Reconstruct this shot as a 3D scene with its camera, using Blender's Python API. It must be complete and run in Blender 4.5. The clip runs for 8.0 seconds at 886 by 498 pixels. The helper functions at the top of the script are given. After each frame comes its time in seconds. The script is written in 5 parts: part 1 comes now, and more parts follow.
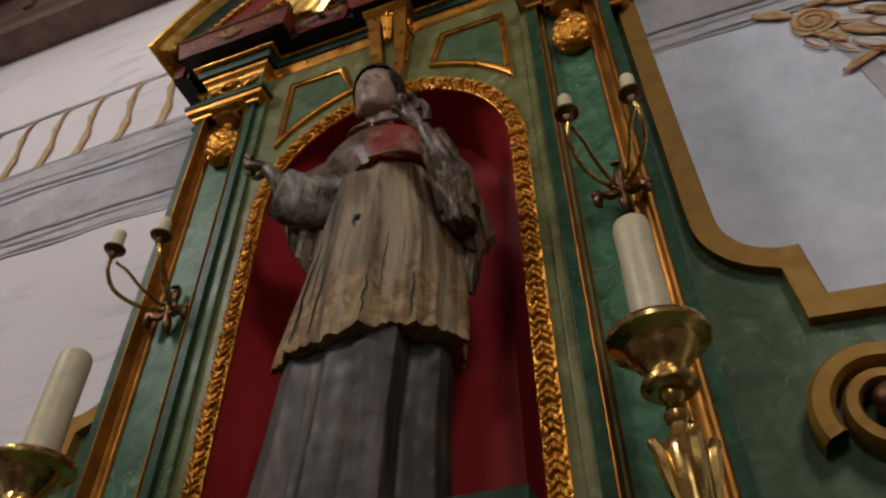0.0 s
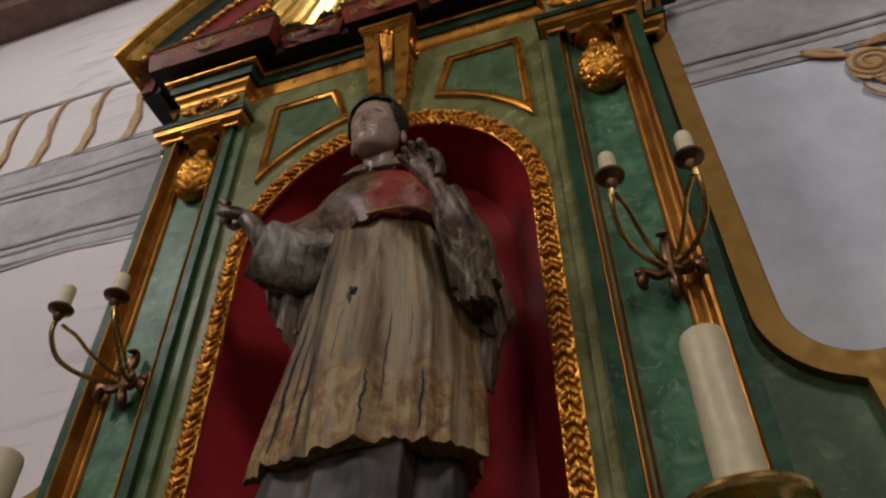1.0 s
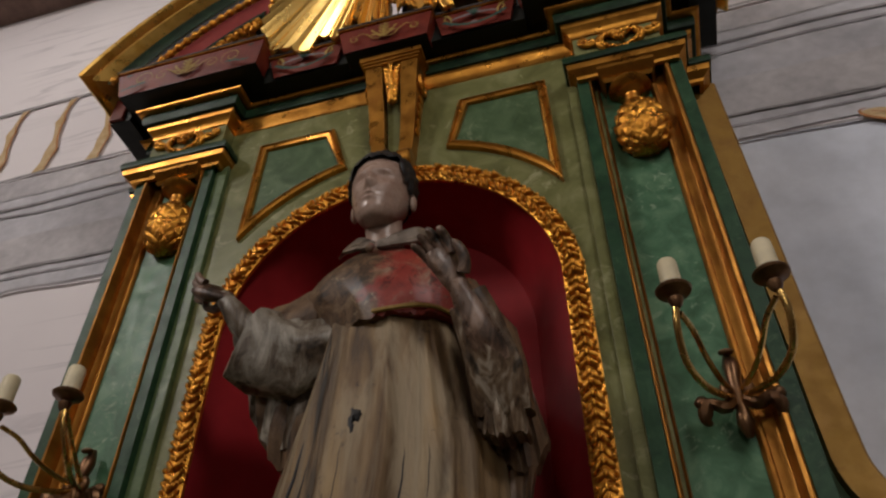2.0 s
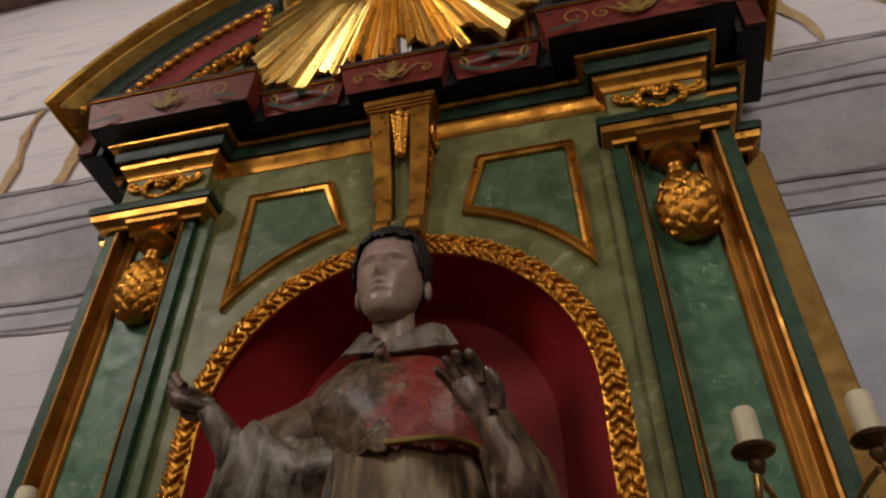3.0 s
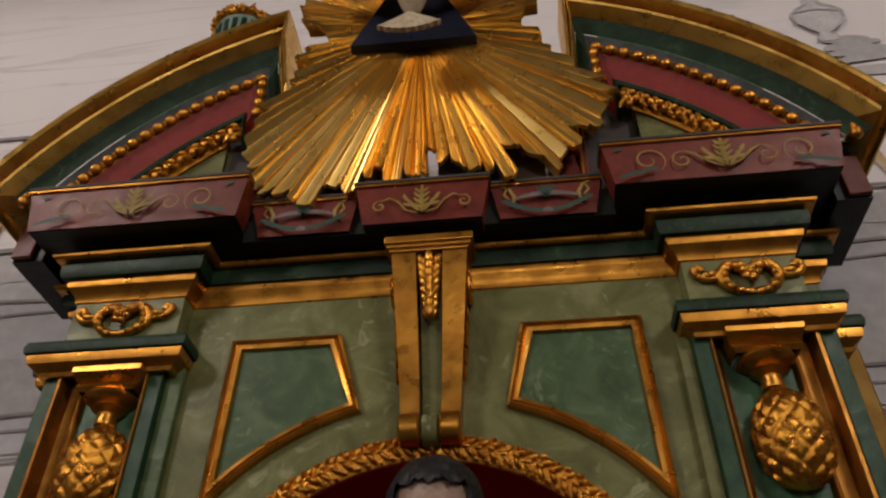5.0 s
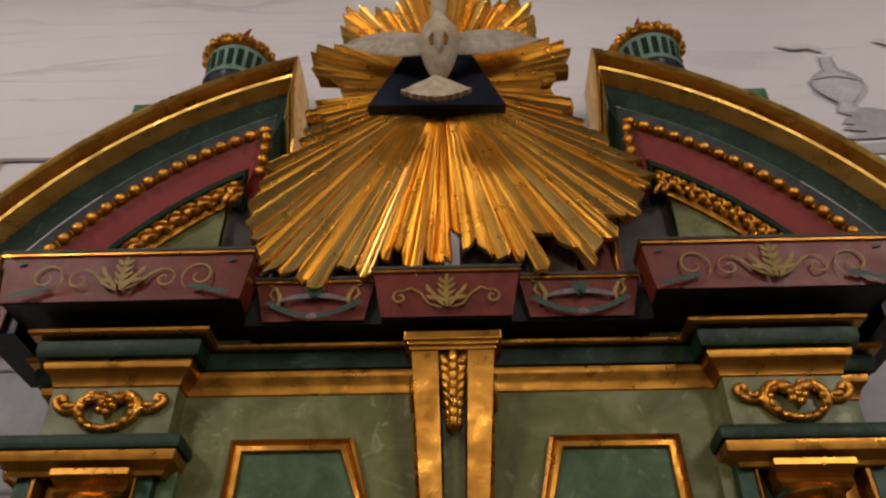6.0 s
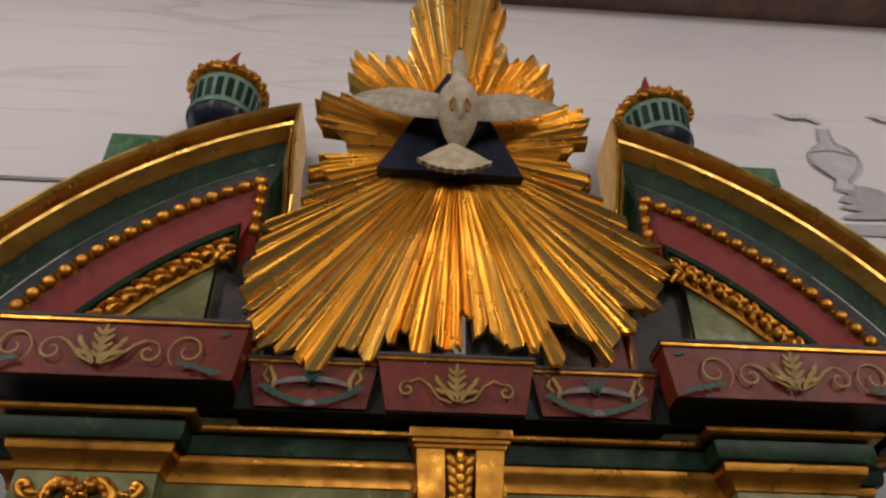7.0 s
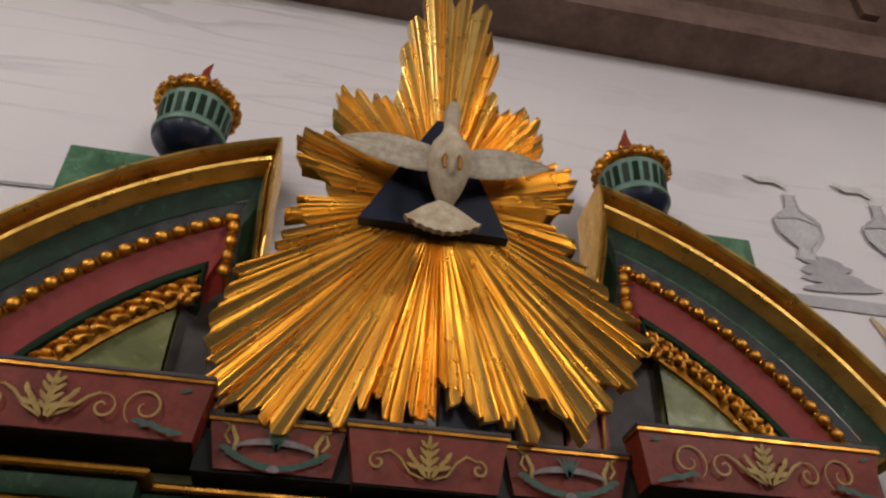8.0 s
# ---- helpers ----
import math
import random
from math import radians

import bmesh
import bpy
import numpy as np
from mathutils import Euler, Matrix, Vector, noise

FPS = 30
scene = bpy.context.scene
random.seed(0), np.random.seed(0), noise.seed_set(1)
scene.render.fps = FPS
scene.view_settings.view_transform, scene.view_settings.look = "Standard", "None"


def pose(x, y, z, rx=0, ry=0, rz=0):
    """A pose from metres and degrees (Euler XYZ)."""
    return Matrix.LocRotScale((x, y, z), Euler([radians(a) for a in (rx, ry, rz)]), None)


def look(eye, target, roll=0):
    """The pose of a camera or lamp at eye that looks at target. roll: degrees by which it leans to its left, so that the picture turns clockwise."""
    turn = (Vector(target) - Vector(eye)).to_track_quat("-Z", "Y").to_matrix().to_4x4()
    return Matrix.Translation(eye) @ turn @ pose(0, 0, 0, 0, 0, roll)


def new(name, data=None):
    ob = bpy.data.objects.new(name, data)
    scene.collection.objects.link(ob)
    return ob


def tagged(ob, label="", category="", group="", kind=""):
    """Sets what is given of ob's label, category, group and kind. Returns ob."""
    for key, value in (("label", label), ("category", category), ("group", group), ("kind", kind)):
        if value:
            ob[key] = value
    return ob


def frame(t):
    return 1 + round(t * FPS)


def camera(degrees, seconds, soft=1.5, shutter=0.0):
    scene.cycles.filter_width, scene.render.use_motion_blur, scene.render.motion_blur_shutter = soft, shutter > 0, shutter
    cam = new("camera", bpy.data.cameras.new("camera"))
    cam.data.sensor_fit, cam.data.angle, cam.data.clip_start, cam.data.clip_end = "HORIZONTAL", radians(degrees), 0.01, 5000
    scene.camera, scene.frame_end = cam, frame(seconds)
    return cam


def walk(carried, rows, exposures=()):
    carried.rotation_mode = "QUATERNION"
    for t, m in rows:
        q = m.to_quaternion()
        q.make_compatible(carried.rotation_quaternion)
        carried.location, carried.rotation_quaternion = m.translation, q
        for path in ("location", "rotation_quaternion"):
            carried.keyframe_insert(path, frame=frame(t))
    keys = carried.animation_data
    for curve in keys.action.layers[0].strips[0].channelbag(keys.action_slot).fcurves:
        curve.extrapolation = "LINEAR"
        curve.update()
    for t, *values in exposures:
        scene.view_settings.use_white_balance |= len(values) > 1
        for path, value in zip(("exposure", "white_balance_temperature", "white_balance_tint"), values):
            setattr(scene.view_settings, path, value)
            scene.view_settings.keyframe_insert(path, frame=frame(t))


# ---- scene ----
cam = camera(59.5, 8.0, soft=2.35)
PATH = [
    (0, (0.521, -1.015, 1.086), (0.016, 0.338, 2.468), -0.5),
    (0.5, (0.481, -0.984, 1.216), (-0.003, 0.384, 2.592), -0.5),
    (1, (0.441, -0.962, 1.349), (-0.013, 0.423, 2.719), -0.4),
    (1.5, (0.403, -0.951, 1.485), (-0.024, 0.455, 2.842), -0.4),
    (3, (0.302, -0.94, 1.847), (-0.049, 0.525, 3.162), 0.1),
    (3.5, (0.261, -0.944, 1.951), (-0.052, 0.54, 3.255), -0.0),
    (4, (0.222, -0.952, 2.052), (-0.056, 0.552, 3.341), 0.0),
    (4.5, (0.181, -0.965, 2.156), (-0.049, 0.562, 3.427), -0.1),
    (6, (0.025, -1.012, 2.448), (-0.026, 0.572, 3.668), -0.1),
    (6.5, (-0.032, -1.023, 2.528), (-0.008, 0.57, 3.737), 0.0),
    (7, (-0.08, -1.031, 2.599), (0.023, 0.566, 3.8), 0.5),
    (7.5, (-0.123, -1.039, 2.661), (0.068, 0.555, 3.853), 1.0),
    (8, (-0.151, -1.046, 2.702), (0.118, 0.54, 3.89), 1.8),
]
walk(
    cam,
    [(t, look(eye, target, roll)) for t, eye, target, roll in PATH],
    [(0, -0.4, 6500, 10), (1.5, -0.46, 6600, 11), (4, -0.6, 7000, 14), (4.8, -0.59, 7000, 13), (6, -0.55, 6800, 12), (7, -0.45, 6600, 10), (8, -0.37, 6500, 9)],
)

# ---- light ----
world = bpy.data.worlds.new("church_daylight")
scene.world = world
world.use_nodes = True
wn = world.node_tree.nodes
sky = wn.new("ShaderNodeTexSky")
sky.sky_type = "NISHITA"
sky.sun_disc = False
sky.sun_elevation, sky.sun_rotation = radians(38), radians(120)
wn["Background"].inputs["Strength"].default_value = 0.1
world.node_tree.links.new(sky.outputs["Color"], wn["Background"].inputs["Color"])


def area_light(name, at, target, sx, sy, watts, colour):
    data = bpy.data.lights.new(name, "AREA")
    data.shape, data.size, data.size_y = "RECTANGLE", sx, sy
    data.energy, data.color = watts, colour
    ob = new(name, data)
    ob.matrix_world = look(at, target)
    return ob


area_light("area_daylight", (2.9, -4.2, 5.1), (0.0, 0.0, 2.9), 1.1, 1.3, 118, (1.0, 0.96, 0.93))
area_light("area_daylight", (-2.9, -3.2, 5.1), (-0.4, 0.2, 3.0), 1.0, 0.9, 108, (1.0, 0.95, 0.92))
# added frontal fill for niche and statue; the end wall has no window
area_light("area_daylight", (0.0, -13.8, 3.7), (0.0, 0.0, 2.6), 2.4, 1.8, 225, (1.0, 0.94, 0.88))

# ---- materials ----


class Mat:
    """A node material on a Principled shader, with the few pieces that all of them share."""

    def __init__(self, name, colour, rough=0.6, metal=0.0):
        self.m = bpy.data.materials.new(name)
        self.m.use_nodes = True
        self.n, self.l = self.m.node_tree.nodes, self.m.node_tree.links
        self.b = self.n["Principled BSDF"]
        self.b.inputs["Base Color"].default_value = (*colour, 1)
        self.b.inputs["Roughness"].default_value = rough
        self.b.inputs["Metallic"].default_value = metal
        self.c = self.n.new("ShaderNodeTexCoord").outputs["Object"]

    def coords(self, scale=(1, 1, 1), turn=(0, 0, 0)):
        x = self.n.new("ShaderNodeMapping")
        x.inputs["Scale"].default_value, x.inputs["Rotation"].default_value = scale, turn
        self.l.new(self.c, x.inputs["Vector"])
        return x.outputs["Vector"]

    def noise(self, scale, detail=5.0, rough=0.55, warp=0.0, coords=None):
        x = self.n.new("ShaderNodeTexNoise")
        x.inputs["Scale"].default_value, x.inputs["Detail"].default_value = scale, detail
        x.inputs["Roughness"].default_value, x.inputs["Distortion"].default_value = rough, warp
        self.l.new(coords or self.c, x.inputs["Vector"])
        return x.outputs["Fac"]

    def ramp(self, fac, stops):
        x = self.n.new("ShaderNodeValToRGB")
        e = x.color_ramp.elements
        while len(e) < len(stops):
            e.new(0.5)
        for s, (p, c) in zip(e, stops):
            s.position, s.color = p, (*c, 1) if not isinstance(c, float) else (c, c, c, 1)
        self.l.new(fac, x.inputs["Fac"])
        return x.outputs["Color"]

    def mix(self, fac, a, b, mode="MIX"):
        x = self.n.new("ShaderNodeMix")
        x.data_type, x.blend_type = "RGBA", mode
        for k, v in ((0, fac), (6, a), (7, b)):
            if isinstance(v, (int, float)):
                x.inputs[k].default_value = v
            elif isinstance(v, tuple):
                x.inputs[k].default_value = (*v, 1)
            else:
                self.l.new(v, x.inputs[k])
        return x.outputs[2]

    def random(self):
        return self.n.new("ShaderNodeObjectInfo").outputs["Random"]

    def colour(self, socket):
        self.l.new(socket, self.b.inputs["Base Color"])
        return self

    def rough(self, socket):
        self.l.new(socket, self.b.inputs["Roughness"])
        return self

    def bump(self, socket, strength=0.3, distance=0.002):
        x = self.n.new("ShaderNodeBump")
        x.inputs["Strength"].default_value, x.inputs["Distance"].default_value = strength, distance
        self.l.new(socket, x.inputs["Height"])
        self.l.new(x.outputs["Normal"], self.b.inputs["Normal"])
        return self


def marble(name, lo, mid, hi, vein, scale=16, rough=0.38):
    m = Mat(name, mid, rough)
    m.b.inputs["Specular IOR Level"].default_value = 0.22
    base = m.ramp(m.noise(scale, 6, 0.6, 0.8), [(0.3, lo), (0.5, mid), (0.68, hi)])
    v = m.ramp(m.noise(scale * 1.4, 8, 0.65, 2.2), [(0.56, 0.0), (0.64, 1.0)])
    v2 = m.ramp(m.noise(scale * 0.45, 3), [(0.42, 0.0), (0.62, 0.65)])
    veins = m.mix(v, base, vein)
    m.colour(m.mix(v2, base, veins))
    m.rough(m.ramp(m.noise(40), [(0.3, rough - 0.08), (0.7, rough + 0.14)]))
    m.bump(m.noise(120, 4), 0.12, 0.001)
    return m.m


def gilt(name, colour, dark, bole, rough=0.32, grain=60, strength=0.35, metal=0.92, worn=0.75, spread=0.16):
    m = Mat(name, colour, rough, metal)
    base = m.ramp(m.noise(22, 6, 0.6, 0.4), [(0.32, dark), (0.55, colour), (0.75, tuple(min(1, c * 1.12) for c in colour))])
    wear = m.ramp(m.noise(55, 7, 0.7), [(0.63, 0.0), (0.72, worn)])
    m.colour(m.mix(wear, base, bole))
    m.rough(m.ramp(m.noise(35, 5), [(0.3, rough - spread * 0.5), (0.7, rough + spread)]))
    m.bump(m.noise(grain, 5, 0.6), strength, 0.003)
    return m.m


def paint(name, a, b, scale=14, rough=0.5, bump=0.15):
    m = Mat(name, a, rough)
    m.b.inputs["Specular IOR Level"].default_value = 0.3
    c = m.ramp(m.noise(scale, 6, 0.6), [(0.35, a), (0.65, b)])
    d = m.ramp(m.noise(scale * 6, 4), [(0.3, 0.82), (0.7, 1.0)])
    m.colour(m.mix(1.0, c, d, "MULTIPLY"))
    m.rough(m.ramp(m.noise(scale * 2.2), [(0.3, rough - 0.08), (0.7, rough + 0.1)]))
    m.bump(m.noise(scale * 7, 4), bump, 0.002)
    return m.m


GREEN_PALE = marble("pale_olive_marbling", (0.09, 0.093, 0.03), (0.15, 0.152, 0.056), (0.225, 0.225, 0.1), (0.38, 0.37, 0.21), 12)
GREEN_MID = marble("sea_green_marbling", (0.03, 0.085, 0.04), (0.06, 0.145, 0.078), (0.115, 0.22, 0.125), (0.3, 0.4, 0.27), 22)
GREEN_DEEP = marble("deep_green_marbling", (0.008, 0.032, 0.014), (0.017, 0.055, 0.025), (0.032, 0.085, 0.04), (0.08, 0.14, 0.07), 24, 0.4)
GREEN_STEP = marble("leaf_green_marbling", (0.04, 0.07, 0.022), (0.07, 0.11, 0.042), (0.11, 0.15, 0.068), (0.2, 0.23, 0.12), 20)
GREEN_PANEL = marble("grey_green_marbling", (0.045, 0.078, 0.034), (0.072, 0.118, 0.056), (0.115, 0.165, 0.085), (0.23, 0.27, 0.16), 18)
GREEN_DARK = marble("dark_green_marbling", (0.003, 0.012, 0.005), (0.007, 0.025, 0.01), (0.014, 0.043, 0.018), (0.045, 0.09, 0.04), 26, 0.45)
GOLD = gilt("gold_leaf", (0.5, 0.225, 0.034), (0.34, 0.135, 0.018), (0.24, 0.07, 0.015), 0.3, 50, 0.22, 0.88, 0.4)
GOLD_DULL = gilt("tarnished_gold_leaf", (0.36, 0.155, 0.024), (0.24, 0.09, 0.013), (0.13, 0.04, 0.01), 0.36, 30, 0.2, 0.8)
GOLD_RAY = gilt("burnished_gold_leaf", (0.93, 0.62, 0.2), (0.86, 0.53, 0.14), (0.7, 0.38, 0.08), 0.28, 14, 0.03, 0.94, 0.12, 0.04)
GOLD_MOULD = gilt("pale_gold_leaf", (0.82, 0.5, 0.13), (0.62, 0.33, 0.06), (0.36, 0.15, 0.03), 0.3, 40, 0.2, 0.9)
GOLD_CARVED = gilt("carved_gold_leaf", (0.66, 0.3, 0.042), (0.36, 0.13, 0.016), (0.17, 0.04, 0.012), 0.27, 150, 0.5)
OCHRE = gilt("dull_bronze_paint", (0.3, 0.16, 0.025), (0.25, 0.125, 0.018), (0.2, 0.09, 0.02), 0.55, 90, 0.15, 0.45)
WINE = paint("wine_red_paint", (0.3, 0.017, 0.022), (0.38, 0.026, 0.031), 4, 0.42, 0.06)
ROSE = paint("rose_red_paint", (0.25, 0.026, 0.022), (0.3, 0.036, 0.03), 12, 0.45)
BRICK = paint("brick_red_paint", (0.13, 0.014, 0.007), (0.22, 0.034, 0.018), 20, 0.42)
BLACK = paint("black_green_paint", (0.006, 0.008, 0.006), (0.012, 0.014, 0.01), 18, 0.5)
SLATE = paint("slate_grey_paint", (0.035, 0.038, 0.04), (0.075, 0.08, 0.085), 40, 0.45)
NAVY = paint("navy_blue_paint", (0.009, 0.012, 0.028), (0.016, 0.021, 0.045), 18, 0.35)
BRASS = gilt("old_brass", (0.66, 0.43, 0.15), (0.42, 0.25, 0.075), (0.18, 0.09, 0.03), 0.2, 30, 0.06, 1.0)
BRONZE = gilt("dark_bronze", (0.22, 0.12, 0.06), (0.1, 0.05, 0.03), (0.05, 0.03, 0.02), 0.35, 60, 0.3, 0.9)
WAX = paint("ivory_wax", (0.66, 0.57, 0.37), (0.74, 0.65, 0.45), 7, 0.42, 0.03)
WICK = paint("burnt_wick", (0.01, 0.01, 0.01), (0.03, 0.025, 0.02), 60, 0.9)
YELLOW = paint("ochre_yellow_paint", (0.25, 0.15, 0.03), (0.42, 0.27, 0.07), 60, 0.5)
TEAL = paint("dull_teal_paint", (0.03, 0.07, 0.055), (0.05, 0.1, 0.075), 60, 0.5)
GARLAND = paint("pale_grey_paint", (0.14, 0.11, 0.11), (0.22, 0.19, 0.19), 60, 0.5)
WOOD = paint("brown_ceiling_wood", (0.19, 0.115, 0.09), (0.28, 0.18, 0.145), 9, 0.6, 0.3)
STONE = paint("dark_tiled_floor", (0.05, 0.03, 0.022), (0.085, 0.052, 0.038), 3, 0.6)
# plaster of the unseen walls: shade put into its colour to cut bounced light
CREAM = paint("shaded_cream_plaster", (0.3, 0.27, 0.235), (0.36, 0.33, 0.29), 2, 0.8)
DOVE = paint("worn_white_gesso", (0.46, 0.35, 0.23), (0.66, 0.55, 0.41), 45, 0.5, 0.4)
WING = paint("greyed_white_gesso", (0.36, 0.29, 0.21), (0.54, 0.46, 0.36), 60, 0.5, 0.4)
FLAME = paint("flame_red_gilding", (0.26, 0.03, 0.014), (0.36, 0.075, 0.02), 40, 0.4)
VENEER = paint("dark_backing_wood", (0.05, 0.04, 0.04), (0.09, 0.075, 0.07), 12, 0.6)
BACKING = paint("pale_backing_wood", (0.11, 0.075, 0.06), (0.17, 0.12, 0.1), 16, 0.5)
SLATE_BLUE = paint("blue_grey_paint", (0.13, 0.15, 0.21), (0.2, 0.22, 0.29), 20, 0.4)
SEA_PALE = paint("pale_sea_green_paint", (0.14, 0.24, 0.19), (0.2, 0.31, 0.25), 30, 0.45)
GREY_A = paint("grey_mural_paint", (0.43, 0.405, 0.42), (0.58, 0.55, 0.56), 7, 0.8, 0.1)
GREY_B = paint("blue_grey_mural_paint", (0.46, 0.45, 0.48), (0.6, 0.58, 0.61), 5, 0.8, 0.1)
PALE_MURAL = paint("pale_grey_mural_paint", (0.54, 0.51, 0.52), (0.66, 0.62, 0.63), 22, 0.8, 0.1)
GREY_C = paint("dark_grey_mural_line", (0.24, 0.22, 0.225), (0.36, 0.335, 0.34), 20, 0.8, 0.1)
OCHRE_MURAL = paint("ochre_mural_paint", (0.5, 0.33, 0.15), (0.62, 0.46, 0.28), 25, 0.8, 0.1)
RUST_MURAL = paint("rust_mural_paint", (0.35, 0.14, 0.05), (0.45, 0.2, 0.08), 25, 0.8, 0.1)
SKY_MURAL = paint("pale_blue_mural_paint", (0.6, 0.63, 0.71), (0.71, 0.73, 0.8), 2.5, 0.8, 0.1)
WHITE_MURAL = paint("white_mural_paint", (0.66, 0.63, 0.6), (0.74, 0.71, 0.68), 20, 0.8, 0.1)


def mural_wall():
    m = Mat("painted_plaster", (0.6, 0.57, 0.57), 0.85)
    base = m.ramp(m.noise(1.1, 5, 0.55), [(0.3, (0.68, 0.625, 0.64)), (0.7, (0.79, 0.735, 0.74))])
    streak = m.noise(1.9, 5, 0.5, 0.7, m.coords((0.5, 1, 5.0), (0, radians(3), 0)))
    line = m.ramp(streak, [(0.455, 0.0), (0.497, 0.42), (0.512, 0.0)])
    mask = m.ramp(m.noise(1.7, 2), [(0.42, 0.0), (0.6, 1.0)])
    both = m.mix(1.0, line, mask, "MULTIPLY")
    m.colour(m.mix(both, base, (0.36, 0.33, 0.35)))
    m.bump(m.noise(25, 6), 0.12, 0.004)
    return m.m


MURAL = mural_wall()


def statue_wood(name, stops, scale, streak=1.0, rough=0.6):
    m = Mat(name, stops[1][1], rough)
    grain = m.noise(scale, 7, 0.65, 0.6, m.coords((1, 1, 0.22)))
    c = m.ramp(grain, stops)
    worn = m.ramp(m.noise(scale * 0.5, 6, 0.7, 0.5), [(0.5, 0.0), (0.66, 0.85 * streak)])
    c = m.mix(worn, c, stops[-1][1])
    crack = m.ramp(m.noise(scale * 1.2, 4, 0.5, 0.3, m.coords((1, 1, 0.1))), [(0.34, 0.25), (0.4, 1.0)])
    m.colour(m.mix(1.0, c, crack, "MULTIPLY"))
    m.rough(m.ramp(m.noise(scale * 2), [(0.3, rough - 0.15), (0.7, rough + 0.15)]))
    m.bump(grain, 0.5, 0.004)
    return m.m


CASSOCK = statue_wood("dark_brown_wood", [(0.32, (0.008, 0.006, 0.004)), (0.46, (0.024, 0.018, 0.013)), (0.58, (0.056, 0.044, 0.034)), (0.68, (0.15, 0.095, 0.045))], 15, 0.3, 0.6)
SLEEVE = statue_wood("silvery_worn_wood", [(0.36, (0.025, 0.016, 0.01)), (0.44, (0.1, 0.07, 0.045)), (0.52, (0.2, 0.175, 0.14)), (0.64, (0.4, 0.36, 0.3))], 30, 0.5, 0.4)


def cape_wood():
    m = Mat("worn_red_cape", (0.2, 0.05, 0.04), 0.45)
    x = m.n.new("ShaderNodeSeparateXYZ")
    m.l.new(m.c, x.inputs["Vector"])
    add = m.n.new("ShaderNodeMath")
    add.operation = "MULTIPLY_ADD"
    add.inputs[1].default_value, add.inputs[2].default_value = 5.0, -0.2
    m.l.new(x.outputs["X"], add.inputs[0])
    both = m.n.new("ShaderNodeMath")
    m.l.new(add.outputs[0], both.inputs[0])
    m.l.new(m.noise(26, 7, 0.7, 0.6), both.inputs[1])
    red = m.ramp(both.outputs[0], [(0.42, 0.0), (0.56, 1.0)])
    wood = m.ramp(m.noise(34, 7, 0.7, 0.8), [(0.36, (0.022, 0.012, 0.007)), (0.5, (0.11, 0.06, 0.03)), (0.66, (0.24, 0.16, 0.095))])
    paint_left = m.ramp(m.noise(22, 7, 0.65, 0.5), [(0.3, (0.16, 0.018, 0.012)), (0.5, (0.27, 0.033, 0.022)), (0.58, (0.26, 0.075, 0.05)), (0.66, (0.3, 0.19, 0.13))])
    c = m.mix(red, wood, paint_left)
    chips = m.ramp(m.noise(42, 8, 0.75, 1.0), [(0.6, 0.0), (0.635, 0.85)])
    c = m.mix(chips, c, (0.34, 0.25, 0.16))
    cracks = m.ramp(m.noise(17, 5, 0.6, 0.8), [(0.487, 1.0), (0.5, 0.2), (0.513, 1.0)])
    m.colour(m.mix(1.0, c, cracks, "MULTIPLY"))
    m.bump(m.noise(50, 6), 0.4, 0.003)
    return m.m


CAPE = cape_wood()
BROWN_WOOD = statue_wood("brown_bare_wood", [(0.3, (0.025, 0.013, 0.008)), (0.46, (0.09, 0.05, 0.027)), (0.64, (0.2, 0.125, 0.07))], 34, 0.35, 0.5)

MOTTLED = statue_wood("mottled_flaking_wood", [(0.36, (0.018, 0.01, 0.006)), (0.45, (0.085, 0.048, 0.025)), (0.54, (0.17, 0.115, 0.07)), (0.64, (0.4, 0.34, 0.27))], 38, 0.3, 0.4)


